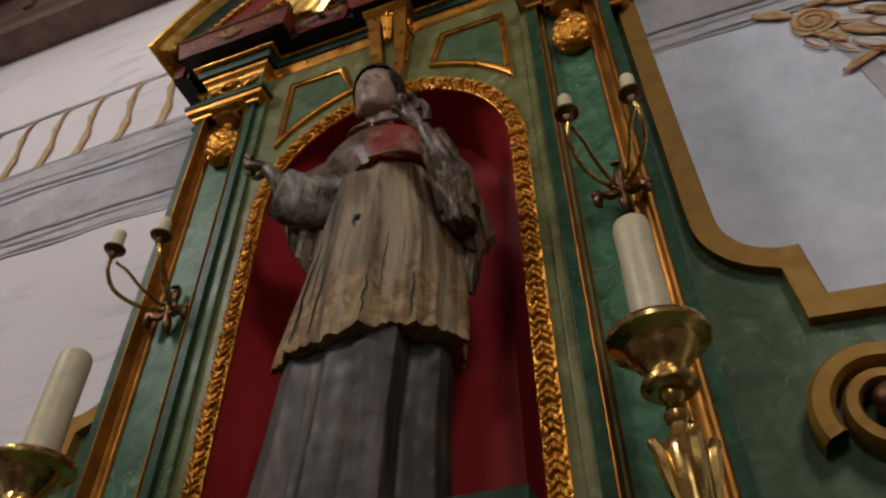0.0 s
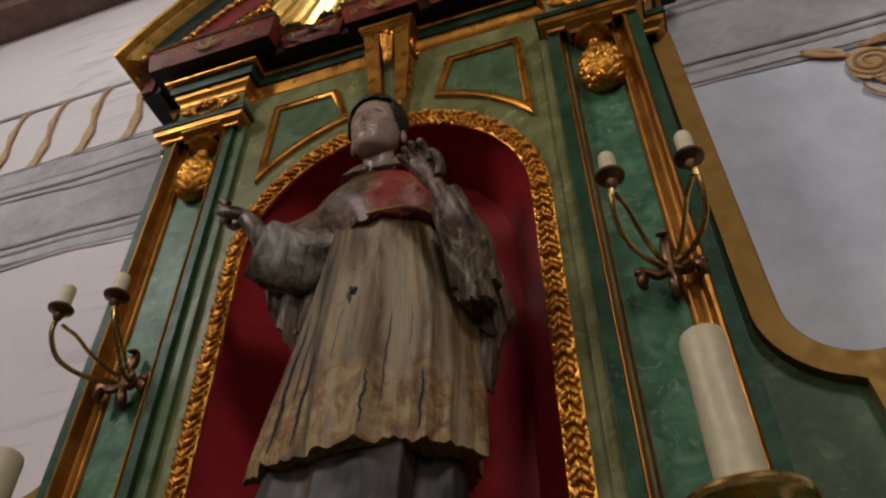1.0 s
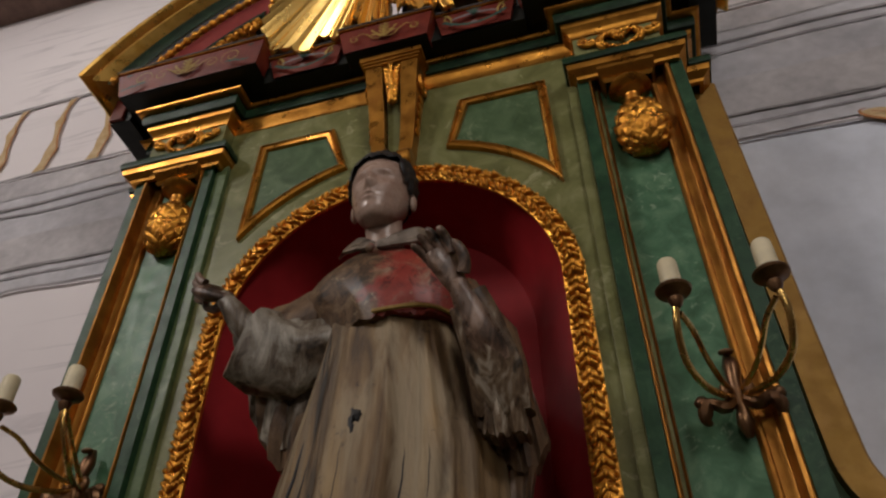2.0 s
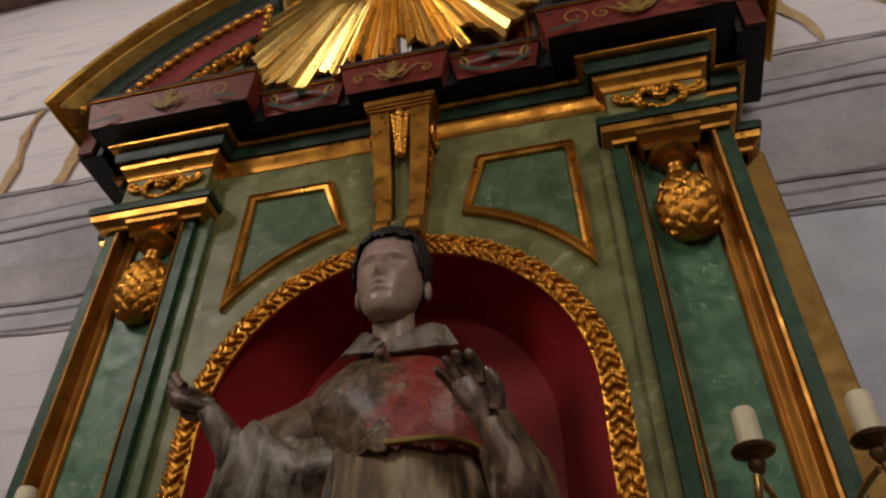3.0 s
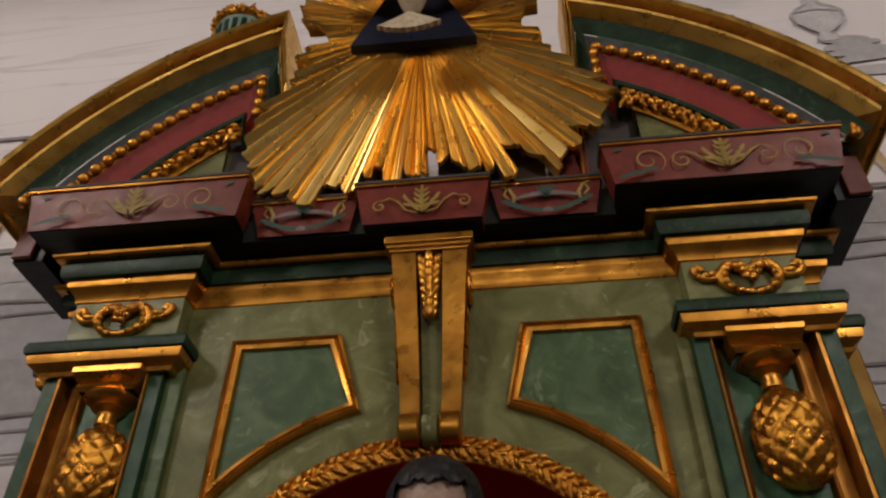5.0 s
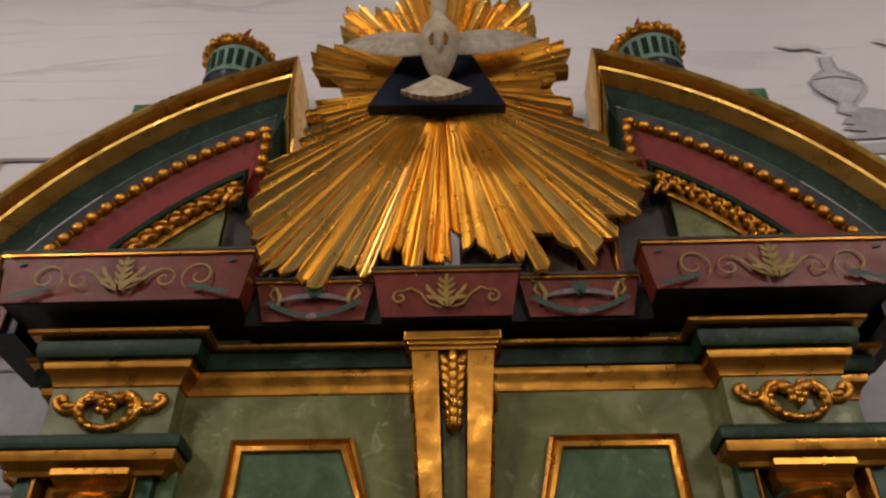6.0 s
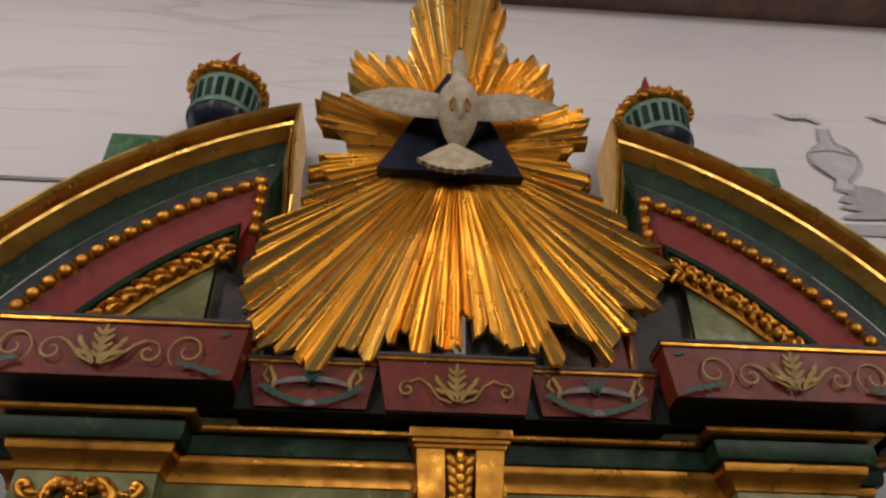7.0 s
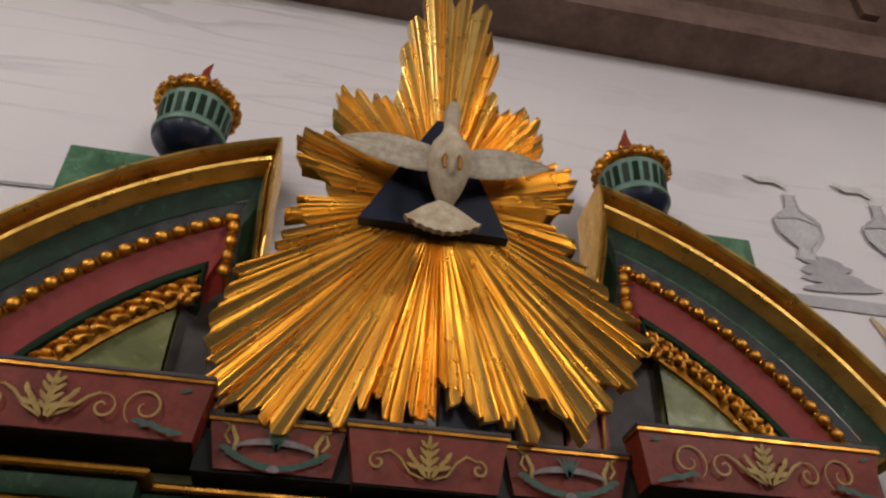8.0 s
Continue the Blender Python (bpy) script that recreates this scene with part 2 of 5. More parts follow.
def robe_wood():
    m = Mat("worn_gilded_robe", (0.2, 0.16, 0.11), 0.6)
    x = m.n.new("ShaderNodeSeparateXYZ")
    m.l.new(m.c, x.inputs["Vector"])
    up = m.n.new("ShaderNodeMath")
    up.operation = "MULTIPLY_ADD"
    up.inputs[1].default_value, up.inputs[2].default_value = -3.6, 7.25
    m.l.new(x.outputs["Z"], up.inputs[0])
    add = m.n.new("ShaderNodeMath")
    m.l.new(up.outputs[0], add.inputs[0])
    m.l.new(m.noise(13, 6, 0.7, 0.8), add.inputs[1])
    hem = m.ramp(add.outputs[0], [(0.52, 0.0), (0.72, 0.95)])
    grain = m.noise(26, 8, 0.65, 0.6, m.coords((1, 1, 0.16)))
    grey = m.ramp(grain, [(0.28, (0.03, 0.018, 0.01)), (0.42, (0.11, 0.071, 0.036)), (0.54, (0.215, 0.15, 0.082)), (0.7, (0.36, 0.275, 0.165))])
    gilded = m.ramp(m.noise(30, 7, 0.7, 0.8), [(0.34, (0.07, 0.038, 0.018)), (0.47, (0.24, 0.115, 0.032)), (0.62, (0.4, 0.28, 0.12))])
    planks = m.ramp(m.noise(15, 3, 0.5, 0.15, m.coords((1, 0.4, 0.05))), [(0.36, (0.5, 0.37, 0.24)), (0.45, (0.95, 0.82, 0.62)), (0.52, (0.78, 0.78, 0.8)), (0.6, (1.15, 0.98, 0.74)), (0.68, (0.6, 0.5, 0.38))])
    grey = m.mix(0.85, grey, planks, "MULTIPLY")
    c = m.mix(hem, grey, gilded)
    flake = m.ramp(m.noise(48, 8, 0.75, 1.2), [(0.6, 0.0), (0.64, 0.8)])
    c = m.mix(flake, c, (0.05, 0.03, 0.018))
    pale = m.ramp(m.noise(11, 5, 0.6, 0.4, m.coords((1, 1, 0.22))), [(0.52, 0.0), (0.6, 0.6)])
    c = m.mix(pale, c, (0.36, 0.285, 0.18))
    crack = m.ramp(m.noise(21, 4, 0.5, 0.25, m.coords((1, 1, 0.07))), [(0.33, 0.15), (0.38, 1.0)])
    m.colour(m.mix(1.0, c, crack, "MULTIPLY"))
    m.bump(m.mix(1.0, grain, crack, "MULTIPLY"), 1.0, 0.008)
    return m.m


ROBE = robe_wood()
SKIN = paint("painted_flesh", (0.34, 0.215, 0.165), (0.44, 0.32, 0.26), 30, 0.3)
HAIR = paint("black_hair_paint", (0.012, 0.011, 0.012), (0.03, 0.028, 0.03), 50, 0.5)
COLLAR = statue_wood("worn_grey_collar", [(0.3, (0.05, 0.04, 0.033)), (0.46, (0.13, 0.105, 0.085)), (0.66, (0.26, 0.22, 0.185))], 30, 0.3, 0.35)
HANDWOOD = statue_wood("brown_flaking_paint", [(0.36, (0.022, 0.012, 0.007)), (0.5, (0.1, 0.055, 0.034)), (0.64, (0.26, 0.17, 0.125))], 44, 0.2, 0.36)

# ---- mesh helpers ----


def finish(name, bm, material, parent=None, label="", smooth=False):
    bmesh.ops.recalc_face_normals(bm, faces=bm.faces)
    mesh = bpy.data.meshes.new(name)
    bm.to_mesh(mesh)
    bm.free()
    for m in material if isinstance(material, (list, tuple)) else [material]:
        mesh.materials.append(m)
    if smooth:
        for p in mesh.polygons:
            p.use_smooth = True
        mesh.set_sharp_from_angle(angle=radians(smooth if smooth is not True else 50))
    ob = new(name, mesh)
    if parent:
        ob.parent = parent
    if label:
        tagged(ob, label=label)
    return ob


def part(name, bm, material, parent, label="", smooth=False):
    return finish(name, bm, material, parent, label, smooth)


def piece(name, mesh, m, parent):
    """One of many alike pieces, on a shared mesh."""
    ob = new(name, mesh)
    ob.parent = parent
    ob.matrix_basis = m
    return ob


def shared(name, bm, material, smooth=True):
    bmesh.ops.recalc_face_normals(bm, faces=bm.faces)
    mesh = bpy.data.meshes.new(name)
    bm.to_mesh(mesh)
    bm.free()
    mesh.materials.append(material)
    for p in mesh.polygons:
        p.use_smooth = smooth
    if smooth:
        mesh.set_sharp_from_angle(angle=radians(50))
    return mesh


def box(bm, x0, x1, y0, y1, z0, z1, bevel=0.0):
    made = bmesh.ops.create_cube(bm, size=1.0, matrix=Matrix.Translation(((x0 + x1) / 2, (y0 + y1) / 2, (z0 + z1) / 2)) @ Matrix.Diagonal((abs(x1 - x0), abs(y1 - y0), abs(z1 - z0), 1)))
    if bevel:
        edges = {e for v in made["verts"] for e in v.link_edges}
        bmesh.ops.bevel(bm, geom=list(edges), offset=bevel, segments=2, affect="EDGES", profile=0.6)
    return bm


def boxes(*sizes, bevel=0.0):
    bm = bmesh.new()
    for s in sizes:
        box(bm, *s, bevel=bevel)
    return bm


def grid(bm, rows, close_u=False, close_v=False, mat=0):
    """A skin over rows of points."""
    vs = [[bm.verts.new(p) for p in r] for r in rows]
    nu, nv = len(vs), len(vs[0])
    for i in range(nu if close_u else nu - 1):
        for j in range(nv if close_v else nv - 1):
            q = (vs[i][j], vs[(i + 1) % nu][j], vs[(i + 1) % nu][(j + 1) % nv], vs[i][(j + 1) % nv])
            if len(set(q)) == 4:
                bm.faces.new(q).material_index = mat
    return vs


def lathe(bm, profile, at, n=32, wave=0.0, lobes=0, mat=0):
    rows = []
    for r, z in profile:
        row = []
        for i in range(n):
            a = 2 * math.pi * i / n
            k = 1 + wave * math.cos(lobes * a)
            row.append((at[0] + r * k * math.cos(a), at[1] + r * k * math.sin(a), at[2] + z))
        rows.append(row)
    vs = grid(bm, rows, close_v=True, mat=mat)
    for end in (vs[0], vs[-1]):
        bm.faces.new(end).material_index = mat
    return bm


def tube(bm, pts, radius, n=8, mat=0, squash=1.0):
    """A round bar along points; radius is one number or one for each point."""
    pts = [Vector(p) for p in pts]
    rows, side = [], None
    for i, p in enumerate(pts):
        d = (pts[min(i + 1, len(pts) - 1)] - pts[max(i - 1, 0)]).normalized()
        if side is None:
            side = d.orthogonal().normalized()
        side = (side - d * side.dot(d)).normalized()
        up = d.cross(side)
        r = radius[i] if isinstance(radius, (list, tuple)) else radius
        rows.append([p + r * (math.cos(a) * side + squash * math.sin(a) * up) for a in (2 * math.pi * k / n for k in range(n))])
    vs = grid(bm, rows, close_v=True, mat=mat)
    for end in (vs[0], vs[-1]):
        bm.faces.new(end).material_index = mat
    return bm


def curve_points(ctrl, n=24):
    """A smooth line through a few points."""
    pts = [Vector(p) for p in ctrl]
    pts = [2 * pts[0] - pts[1]] + pts + [2 * pts[-1] - pts[-2]]
    out = []
    for k in range(n + 1):
        u = k / n * (len(pts) - 3)
        i = min(int(u), len(pts) - 4)
        f = u - i
        a, b, c, d = pts[i : i + 4]
        out.append(0.5 * (2 * b + (c - a) * f + (2 * a - 5 * b + 4 * c - d) * f * f + (3 * b - 3 * c + d - a) * f ** 3))
    return out


def sweep(bm, profile, path, mat=0, close=False):
    """A profile of (out, z) along a plan line, mitred at its corners; out is to the right of the way."""
    path = [Vector(p) for p in path]
    rows = []
    for i, p in enumerate(path):
        a = (p - path[i - 1]).normalized() if i else None
        b = (path[i + 1] - p).normalized() if i + 1 < len(path) else None
        a, b = a or b, b or a
        na, nb = Vector((a.y, -a.x)), Vector((b.y, -b.x))
        m = (na + nb) / (1 + na.dot(nb))
        rows.append([(p.x + m.x * o, p.y + m.y * o, z) for o, z in profile])
    vs = grid(bm, rows, close_v=close, mat=mat)
    return bm


def ribbon(bm, pts, y, width):
    """A flat brush stroke in a plane of constant y, tapering at both ends."""
    pts = [Vector(p) for p in pts]
    rows = []
    for i, p in enumerate(pts):
        d = (pts[min(i + 1, len(pts) - 1)] - pts[max(i - 1, 0)]).normalized()
        w = width * (0.25 + 0.75 * math.sin(math.pi * (i + 0.5) / len(pts))) / 2
        rows.append([(p.x - d.y * w, y, p.y + d.x * w), (p.x + d.y * w, y, p.y - d.x * w)])
    grid(bm, rows)


def blob(bm, x, z, y, rx, rz, turn=0.0, n=10):
    """A flat leaf of paint."""
    c, s = math.cos(turn), math.sin(turn)
    ring = []
    for i in range(n):
        a = 2 * math.pi * i / n
        u, v = rx * math.cos(a) * (1 - 0.35 * math.sin(a)), rz * math.sin(a)
        ring.append(bm.verts.new((x + u * c - v * s, y, z + u * s + v * c)))
    bm.faces.new(ring)


def scroll(cx, cz, r, turns, start, way=1, n=26):
    return [(cx + r * (1 - 0.82 * k / n) * math.cos(start + way * turns * 2 * math.pi * k / n), cz + r * (1 - 0.82 * k / n) * math.sin(start + way * turns * 2 * math.pi * k / n)) for k in range(n + 1)]


def thing(name, label, category, at=(0, 0, 0), group="", kind=""):
    ob = new(name)
    ob.location = at
    ob.empty_display_size = 0.1
    return tagged(ob, label, category, group, kind)


def ellipsoid(bm, at, r, n=16, mat=0, turn=None):
    m = Matrix.Translation(at) @ (turn or Matrix()) @ Matrix.Diagonal((*r, 1))
    made = bmesh.ops.create_uvsphere(bm, u_segments=n, v_segments=max(6, n * 2 // 3), radius=1.0, matrix=m)
    for f in {f for v in made["verts"] for f in v.link_faces}:
        f.material_index = mat

# ---- the room ----
WALL_Y = 0.2
floor = tagged(part("floor", boxes((-3.2, 3.2, -14.2, 0.5, -0.2, 0.0)), STONE, None), "worn terracotta church floor", "floor", kind="structure")
wall_altar = tagged(part("wall_altar", boxes((-3.2, 3.2, WALL_Y, 0.5, 0.0, 4.7)), MURAL, None), "white plaster wall painted with grey marble veins", "wall", kind="structure")
# unseen nave walls, added deep and high to shape the light on the altar
NAVE = 6.6
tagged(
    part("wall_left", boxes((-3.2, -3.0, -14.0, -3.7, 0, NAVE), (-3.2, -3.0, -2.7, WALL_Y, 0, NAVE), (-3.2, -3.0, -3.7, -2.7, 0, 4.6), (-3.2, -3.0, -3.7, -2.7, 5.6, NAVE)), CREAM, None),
    "unseen enclosing side wall of darkened cream plaster with a high window opening", "wall", kind="structure",
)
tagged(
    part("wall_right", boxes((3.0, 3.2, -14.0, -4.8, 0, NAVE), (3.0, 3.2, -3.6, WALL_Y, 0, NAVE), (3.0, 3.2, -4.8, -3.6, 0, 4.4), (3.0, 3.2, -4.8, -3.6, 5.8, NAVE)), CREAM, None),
    "unseen enclosing wall of darkened cream plaster with a high window opening", "wall", kind="structure",
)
tagged(part("wall_back", boxes((-3.2, 3.2, -14.2, -14.0, 0, NAVE)), CREAM, None), "unseen enclosing end wall of darkened cream plaster", "wall", kind="structure")
tagged(part("wall_chancel", boxes((-3.0, 3.0, -1.35, -1.2, 4.7, NAVE)), CREAM, None), "unseen added wall of darkened cream plaster under the raised nave ceiling", "wall", kind="structure")
tagged(
    part("ceiling", boxes((-3.2, 3.2, -1.2, 0.5, 4.7, 4.85), (-3.2, 3.2, -14.2, -1.2, NAVE, NAVE + 0.15), *[(-3.0, 3.0, y - 0.07, y + 0.07, NAVE - 0.15, NAVE) for y in (-1.9, -3.1, -4.3, -5.5)]), WOOD, None),
    "dark brown timber ceiling with beams", "ceiling", kind="structure",
)
bm = bmesh.new()
sweep(bm, [(0, 4.34), (0, 4.37), (-0.012, 4.38), (-0.012, 4.45), (0.01, 4.47), (0.01, 4.7)], [(-3.0, 0.06), (3.0, 0.06)])
sweep(bm, [(0, 4.34), (-0.14, 4.34)], [(-3.0, 0.06), (3.0, 0.06)])
for x in (0.05, 0.75, 1.16, 1.4, 1.62, 2.3, -0.6, -1.3, -2.0, -2.7):
    box(bm, x, x + 0.05, 0.03, 0.055, 4.48, 4.7)
tagged(part("trim", bm, WOOD, None), "brown wooden cornice under the ceiling", "trim", kind="structure")

# painted decoration on the altar wall
P = WALL_Y - 0.004


def wavy(x0, x1, z, amp, n=30, seed=0.0):
    return [(x0 + (x1 - x0) * k / n, z + amp * noise.noise((k * 0.31 + seed, seed * 1.7, 0.3))) for k in range(n + 1)]


def mural_band(name, x0, x1, z0, z1, material, y=P, seed=0.0):
    bm = bmesh.new()
    lo, hi = wavy(x0, x1, z0, 0.012, seed=seed), wavy(x0, x1, z1, 0.012, seed=seed + 3)
    grid(bm, [[(a[0], y, a[1]), (b[0], y, b[1])] for a, b in zip(lo, hi)])
    return part(name, bm, material, wall_altar)


for s in (-1, 1):
    x0, x1 = s * 0.5, s * 2.9
    mural_band("painted_cornice", x0, x1, 2.83, 3.275, GREY_B, P, 1.0 + s)
    mural_band("painted_shade", x0, x1, 2.9, 3.02, GREY_A, P - 0.002, 2.0 + s)
    mural_band("painted_shade", x0, x1, 3.2, 3.275, GREY_A, P - 0.002, 4.0 + s)
    for i, z in enumerate((2.818, 2.868, 2.9, 3.12, 3.155, 3.285)):
        bm = bmesh.new()
        ribbon(bm, wavy(x0, x1, z, 0.014, seed=i * 5.0 + s), P - 0.004, (0.012, 0.007, 0.013, 0.008, 0.012, 0.016)[i])
        part("painted_line", bm, GREY_C, wall_altar)
bm = bmesh.new()
ribbon(bm, wavy(-2.9, -0.6, 3.655, 0.012, seed=9), P - 0.002, 0.014)
part("painted_line", bm, GREY_C, wall_altar)
for i, x in enumerate((-2.05, -1.87, -1.7, -1.53, -1.36, -1.18, -1.0)):
    bm = bmesh.new()
    widths = [(0.0, 0.03), (0.05, 0.022), (0.1, 0.03), (0.16, 0.012), (0.22, 0.016), (0.25, 0.026), (0.28, 0.013), (0.33, 0.012), (0.37, 0.02)]
    rows = [[(x - w * 0.75 + 0.012 * math.sin(z * 17), P - 0.002, 3.295 + z * 0.95), (x + w * 0.75 + 0.012 * math.sin(z * 17), P - 0.002, 3.295 + z * 0.95)] for z, w in widths]
    grid(bm, rows)
    b = part("painted_baluster", bm, OCHRE_MURAL, wall_altar)
    bm = bmesh.new()
    ribbon(bm, [(x + w * 0.7 + 0.012 * math.sin(z * 17), 3.295 + z * 0.95) for z, w in widths], P - 0.004, 0.008)
    part("painted_edge", bm, RUST_MURAL, wall_altar)
def leaf_paint(name, material, specs, y):
    bm = bmesh.new()
    for k, (x, z, l, w, t) in enumerate(specs):
        blob(bm, x, z, y - 0.0002 * k, l, w, t, 14)
    part(name, bm, material, wall_altar)


# painted balusters and urns beside the altar, to its other side
for x in (0.86, 1.05, 1.24, 1.43):
    bm = bmesh.new()
    ribbon(bm, curve_points([(x - 0.05, 3.6, 0), (x - 0.02, 3.54, 0), (x - 0.035, 3.46, 0), (x + 0.005, 3.38, 0), (x + 0.02, 3.3, 0)], 18), P - 0.002, 0.03)
    part("painted_baluster", bm, OCHRE_MURAL, wall_altar)
for x, z, k in ((0.89, 3.837, 0.95), (1.12, 3.845, 0.95), (1.36, 3.85, 0.95)):
    bm = bmesh.new()
    outline = [(0.0, 0.028), (0.03, 0.014), (0.045, 0.03), (0.075, 0.056), (0.11, 0.06), (0.13, 0.045), (0.15, 0.016), (0.19, 0.012), (0.2, 0.02)]
    grid(bm, [[(x - w * k, P - 0.002, z - 0.1 + h * k), (x + w * k, P - 0.002, z - 0.1 + h * k)] for h, w in outline])
    part("painted_urn", bm, PALE_MURAL, wall_altar)
    bm = bmesh.new()
    for w, side in ((0.006, -1), (0.007, 1)):
        ribbon(bm, [(x + side * a * k, z - 0.1 + h * k) for h, a in outline], P - 0.005, w)
    ribbon(bm, [(x - 0.05, z - 0.0 + 0.01), (x, z + 0.02), (x + 0.05, z + 0.005)], P - 0.005, 0.006)
    part("painted_line", bm, GREY_A, wall_altar)
    bm = bmesh.new()
    ribbon(bm, [(x, z + 0.11), (x - 0.03, z + 0.13), (x - 0.07, z + 0.125), (x - 0.1, z + 0.14)], P - 0.005, 0.02)
    part("painted_flame", bm, WHITE_MURAL, wall_altar)
    leaf_paint("painted_plinth", GREY_A, [(x + 0.035 + 0.008 * k, 3.738 - 0.017 * k, 0.05 + 0.012 * k, 0.013, 0.1 * math.sin(k * 2)) for k in range(5)], P - 0.001)
mural_band("painted_line", 0.75, 2.9, 3.615, 3.64, GREY_A, P, 7.0)
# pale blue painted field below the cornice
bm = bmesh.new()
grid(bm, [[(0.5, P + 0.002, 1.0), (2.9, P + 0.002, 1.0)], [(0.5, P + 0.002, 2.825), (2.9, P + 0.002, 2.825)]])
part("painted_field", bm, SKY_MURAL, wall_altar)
# painted leaf capital: a volute among white and ochre acanthus leaves, outlined in rust
WHITE_LEAVES = [(0.995, 2.655, 0.03, 0.015, -1.0), (1.045, 2.625, 0.036, 0.017, -1.1), (1.085, 2.715, 0.05, 0.02, -0.5), (1.14, 2.725, 0.05, 0.022, -0.6), (1.1, 2.6, 0.045, 0.02, -0.7), (1.155, 2.65, 0.05, 0.024, -0.8), (1.19, 2.76, 0.05, 0.024, -0.4), (1.15, 2.8, 0.05, 0.018, 0.1), (1.2, 2.6, 0.06, 0.03, -0.7)]
OCHRE_LEAVES = [(0.94, 2.812, 0.045, 0.019, -0.5), (1.065, 2.815, 0.055, 0.014, 0.15), (1.11, 2.785, 0.05, 0.018, -0.3), (1.03, 2.67, 0.04, 0.018, -0.9), (1.095, 2.66, 0.05, 0.02, -0.7), (1.055, 2.555, 0.052, 0.013, 0.45), (1.125, 2.565, 0.045, 0.016, -0.4), (1.165, 2.7, 0.048, 0.02, -0.6), (1.21, 2.69, 0.05, 0.02, -0.8)]
for leaves, material, y in ((WHITE_LEAVES, WHITE_MURAL, P - 0.002), (OCHRE_LEAVES, OCHRE_MURAL, P - 0.005)):
    leaf_paint("painted_leaf", material, leaves, y)
    for x, z, l, w, t in leaves:
        bm = bmesh.new()
        c, q = math.cos(t), math.sin(t)
        ring = [(l * math.cos(k * 0.35) * (1 - 0.35 * math.sin(k * 0.35)), w * math.sin(k * 0.35)) for k in range(8, 19)]
        ribbon(bm, [(x + u * c - v * q, z + u * q + v * c) for u, v in ring], P - 0.0085, 0.007)
        ribbon(bm, [(x - 0.6 * l * c, z - 0.6 * l * q), (x - 0.1 * w * q, z + 0.1 * w * c), (x + 0.5 * l * c, z + 0.5 * l * q)], P - 0.0085, 0.003)
        part("painted_line", bm, RUST_MURAL, wall_altar)
leaf_paint("painted_volute", OCHRE_MURAL, [(1.01, 2.742, 0.052, 0.054, 0.3)], P - 0.008)
bm = bmesh.new()
ribbon(bm, scroll(1.01, 2.742, 0.05, 2.4, 2.2, n=50), P - 0.0105, 0.007)
part("painted_line", bm, RUST_MURAL, wall_altar)
bm = bmesh.new()
ribbon(bm, [(1.03, 2.68), (1.06, 2.55), (1.08, 2.4), (1.09, 2.0), (1.09, 1.5)], P - 0.001, 0.05)
part("painted_shade", bm, GREY_A, wall_altar)

# ---- the altarpiece ----
altar = thing("altarpiece", "green marbled wooden altarpiece with gilt mouldings and an arched niche", "altarpiece")
R_IN, ARCH_Z, SILL = 0.298, 2.39, 1.49


def arch_plate(bm, y, x_out, z_top, z_bot, r, n=40):
    """A flat wall with an arched opening."""
    inner, outer = [(r, z_bot)], [(x_out, z_bot)]
    for k in range(n + 1):
        a = math.pi * k / n
        inner.append((r * math.cos(a), ARCH_Z + r * math.sin(a)))
        c = math.cos(a)
        h = z_top - ARCH_Z
        t = min(x_out / abs(c) if abs(c) > 1e-6 else 9e9, h / max(math.sin(a), 1e-6))
        outer.append((t * c, ARCH_Z + t * math.sin(a)))
    inner.append((-r, z_bot))
    outer.append((-x_out, z_bot))
    grid(bm, [[(a[0], y, a[1]), (b[0], y, b[1])] for a, b in zip(inner, outer)])


bm = bmesh.new()
arch_plate(bm, 0.0, 0.41, 3.06, 1.2, R_IN + 0.012)
part("front_board", bm, GREEN_PALE, altar, "pale olive marbled front board")
NICHE_D = 0.17
bm = bmesh.new()
ring = [(R_IN + 0.012, SILL)] + [((R_IN + 0.012) * math.cos(math.pi * k / 40), ARCH_Z + (R_IN + 0.012) * math.sin(math.pi * k / 40)) for k in range(41)] + [(-R_IN - 0.012, SILL)]
def niche_back(x, z):
    """The splayed niche's outline at its back."""
    return x * 0.75 - 0.006, z if z <= ARCH_Z else ARCH_Z + 0.035 + (z - ARCH_Z) * 0.84


grid(bm, [[(x, 0.0, z), (x * 0.97, 0.03, z), (*niche_back(x, z)[:1], NICHE_D, niche_back(x, z)[1])] for x, z in ring])
bm.faces.new([bm.verts.new((niche_back(x, z)[0], NICHE_D, niche_back(x, z)[1])) for x, z in ring])
part("niche", bm, WINE, altar, "wine red arched niche", smooth=30)
part("niche_sill", boxes((-0.33, 0.33, -0.24, NICHE_D, SILL - 0.05, SILL), bevel=0.006), GREEN_DARK, altar)

# arched gilt moulding of small carved leaves
bm = bmesh.new()
path = [(R_IN + 0.018, SILL)] + [((R_IN + 0.018) * math.cos(math.pi * k / 60), ARCH_Z + (R_IN + 0.018) * math.sin(math.pi * k / 60)) for k in range(61)] + [(-R_IN - 0.018, SILL)]


def along(path2, dist):
    """A place and heading at a distance along a line."""
    for a, b in zip(path2, path2[1:]):
        d = math.hypot(b[0] - a[0], b[1] - a[1])
        if dist <= d:
            f = dist / d
            return a[0] + (b[0] - a[0]) * f, a[1] + (b[1] - a[1]) * f, math.atan2(b[1] - a[1], b[0] - a[0])
        dist -= d
    return (*path2[-1], math.atan2(path2[-1][1] - path2[-2][1], path2[-1][0] - path2[-2][0]))


def length(path2):
    return sum(math.hypot(b[0] - a[0], b[1] - a[1]) for a, b in zip(path2, path2[1:]))


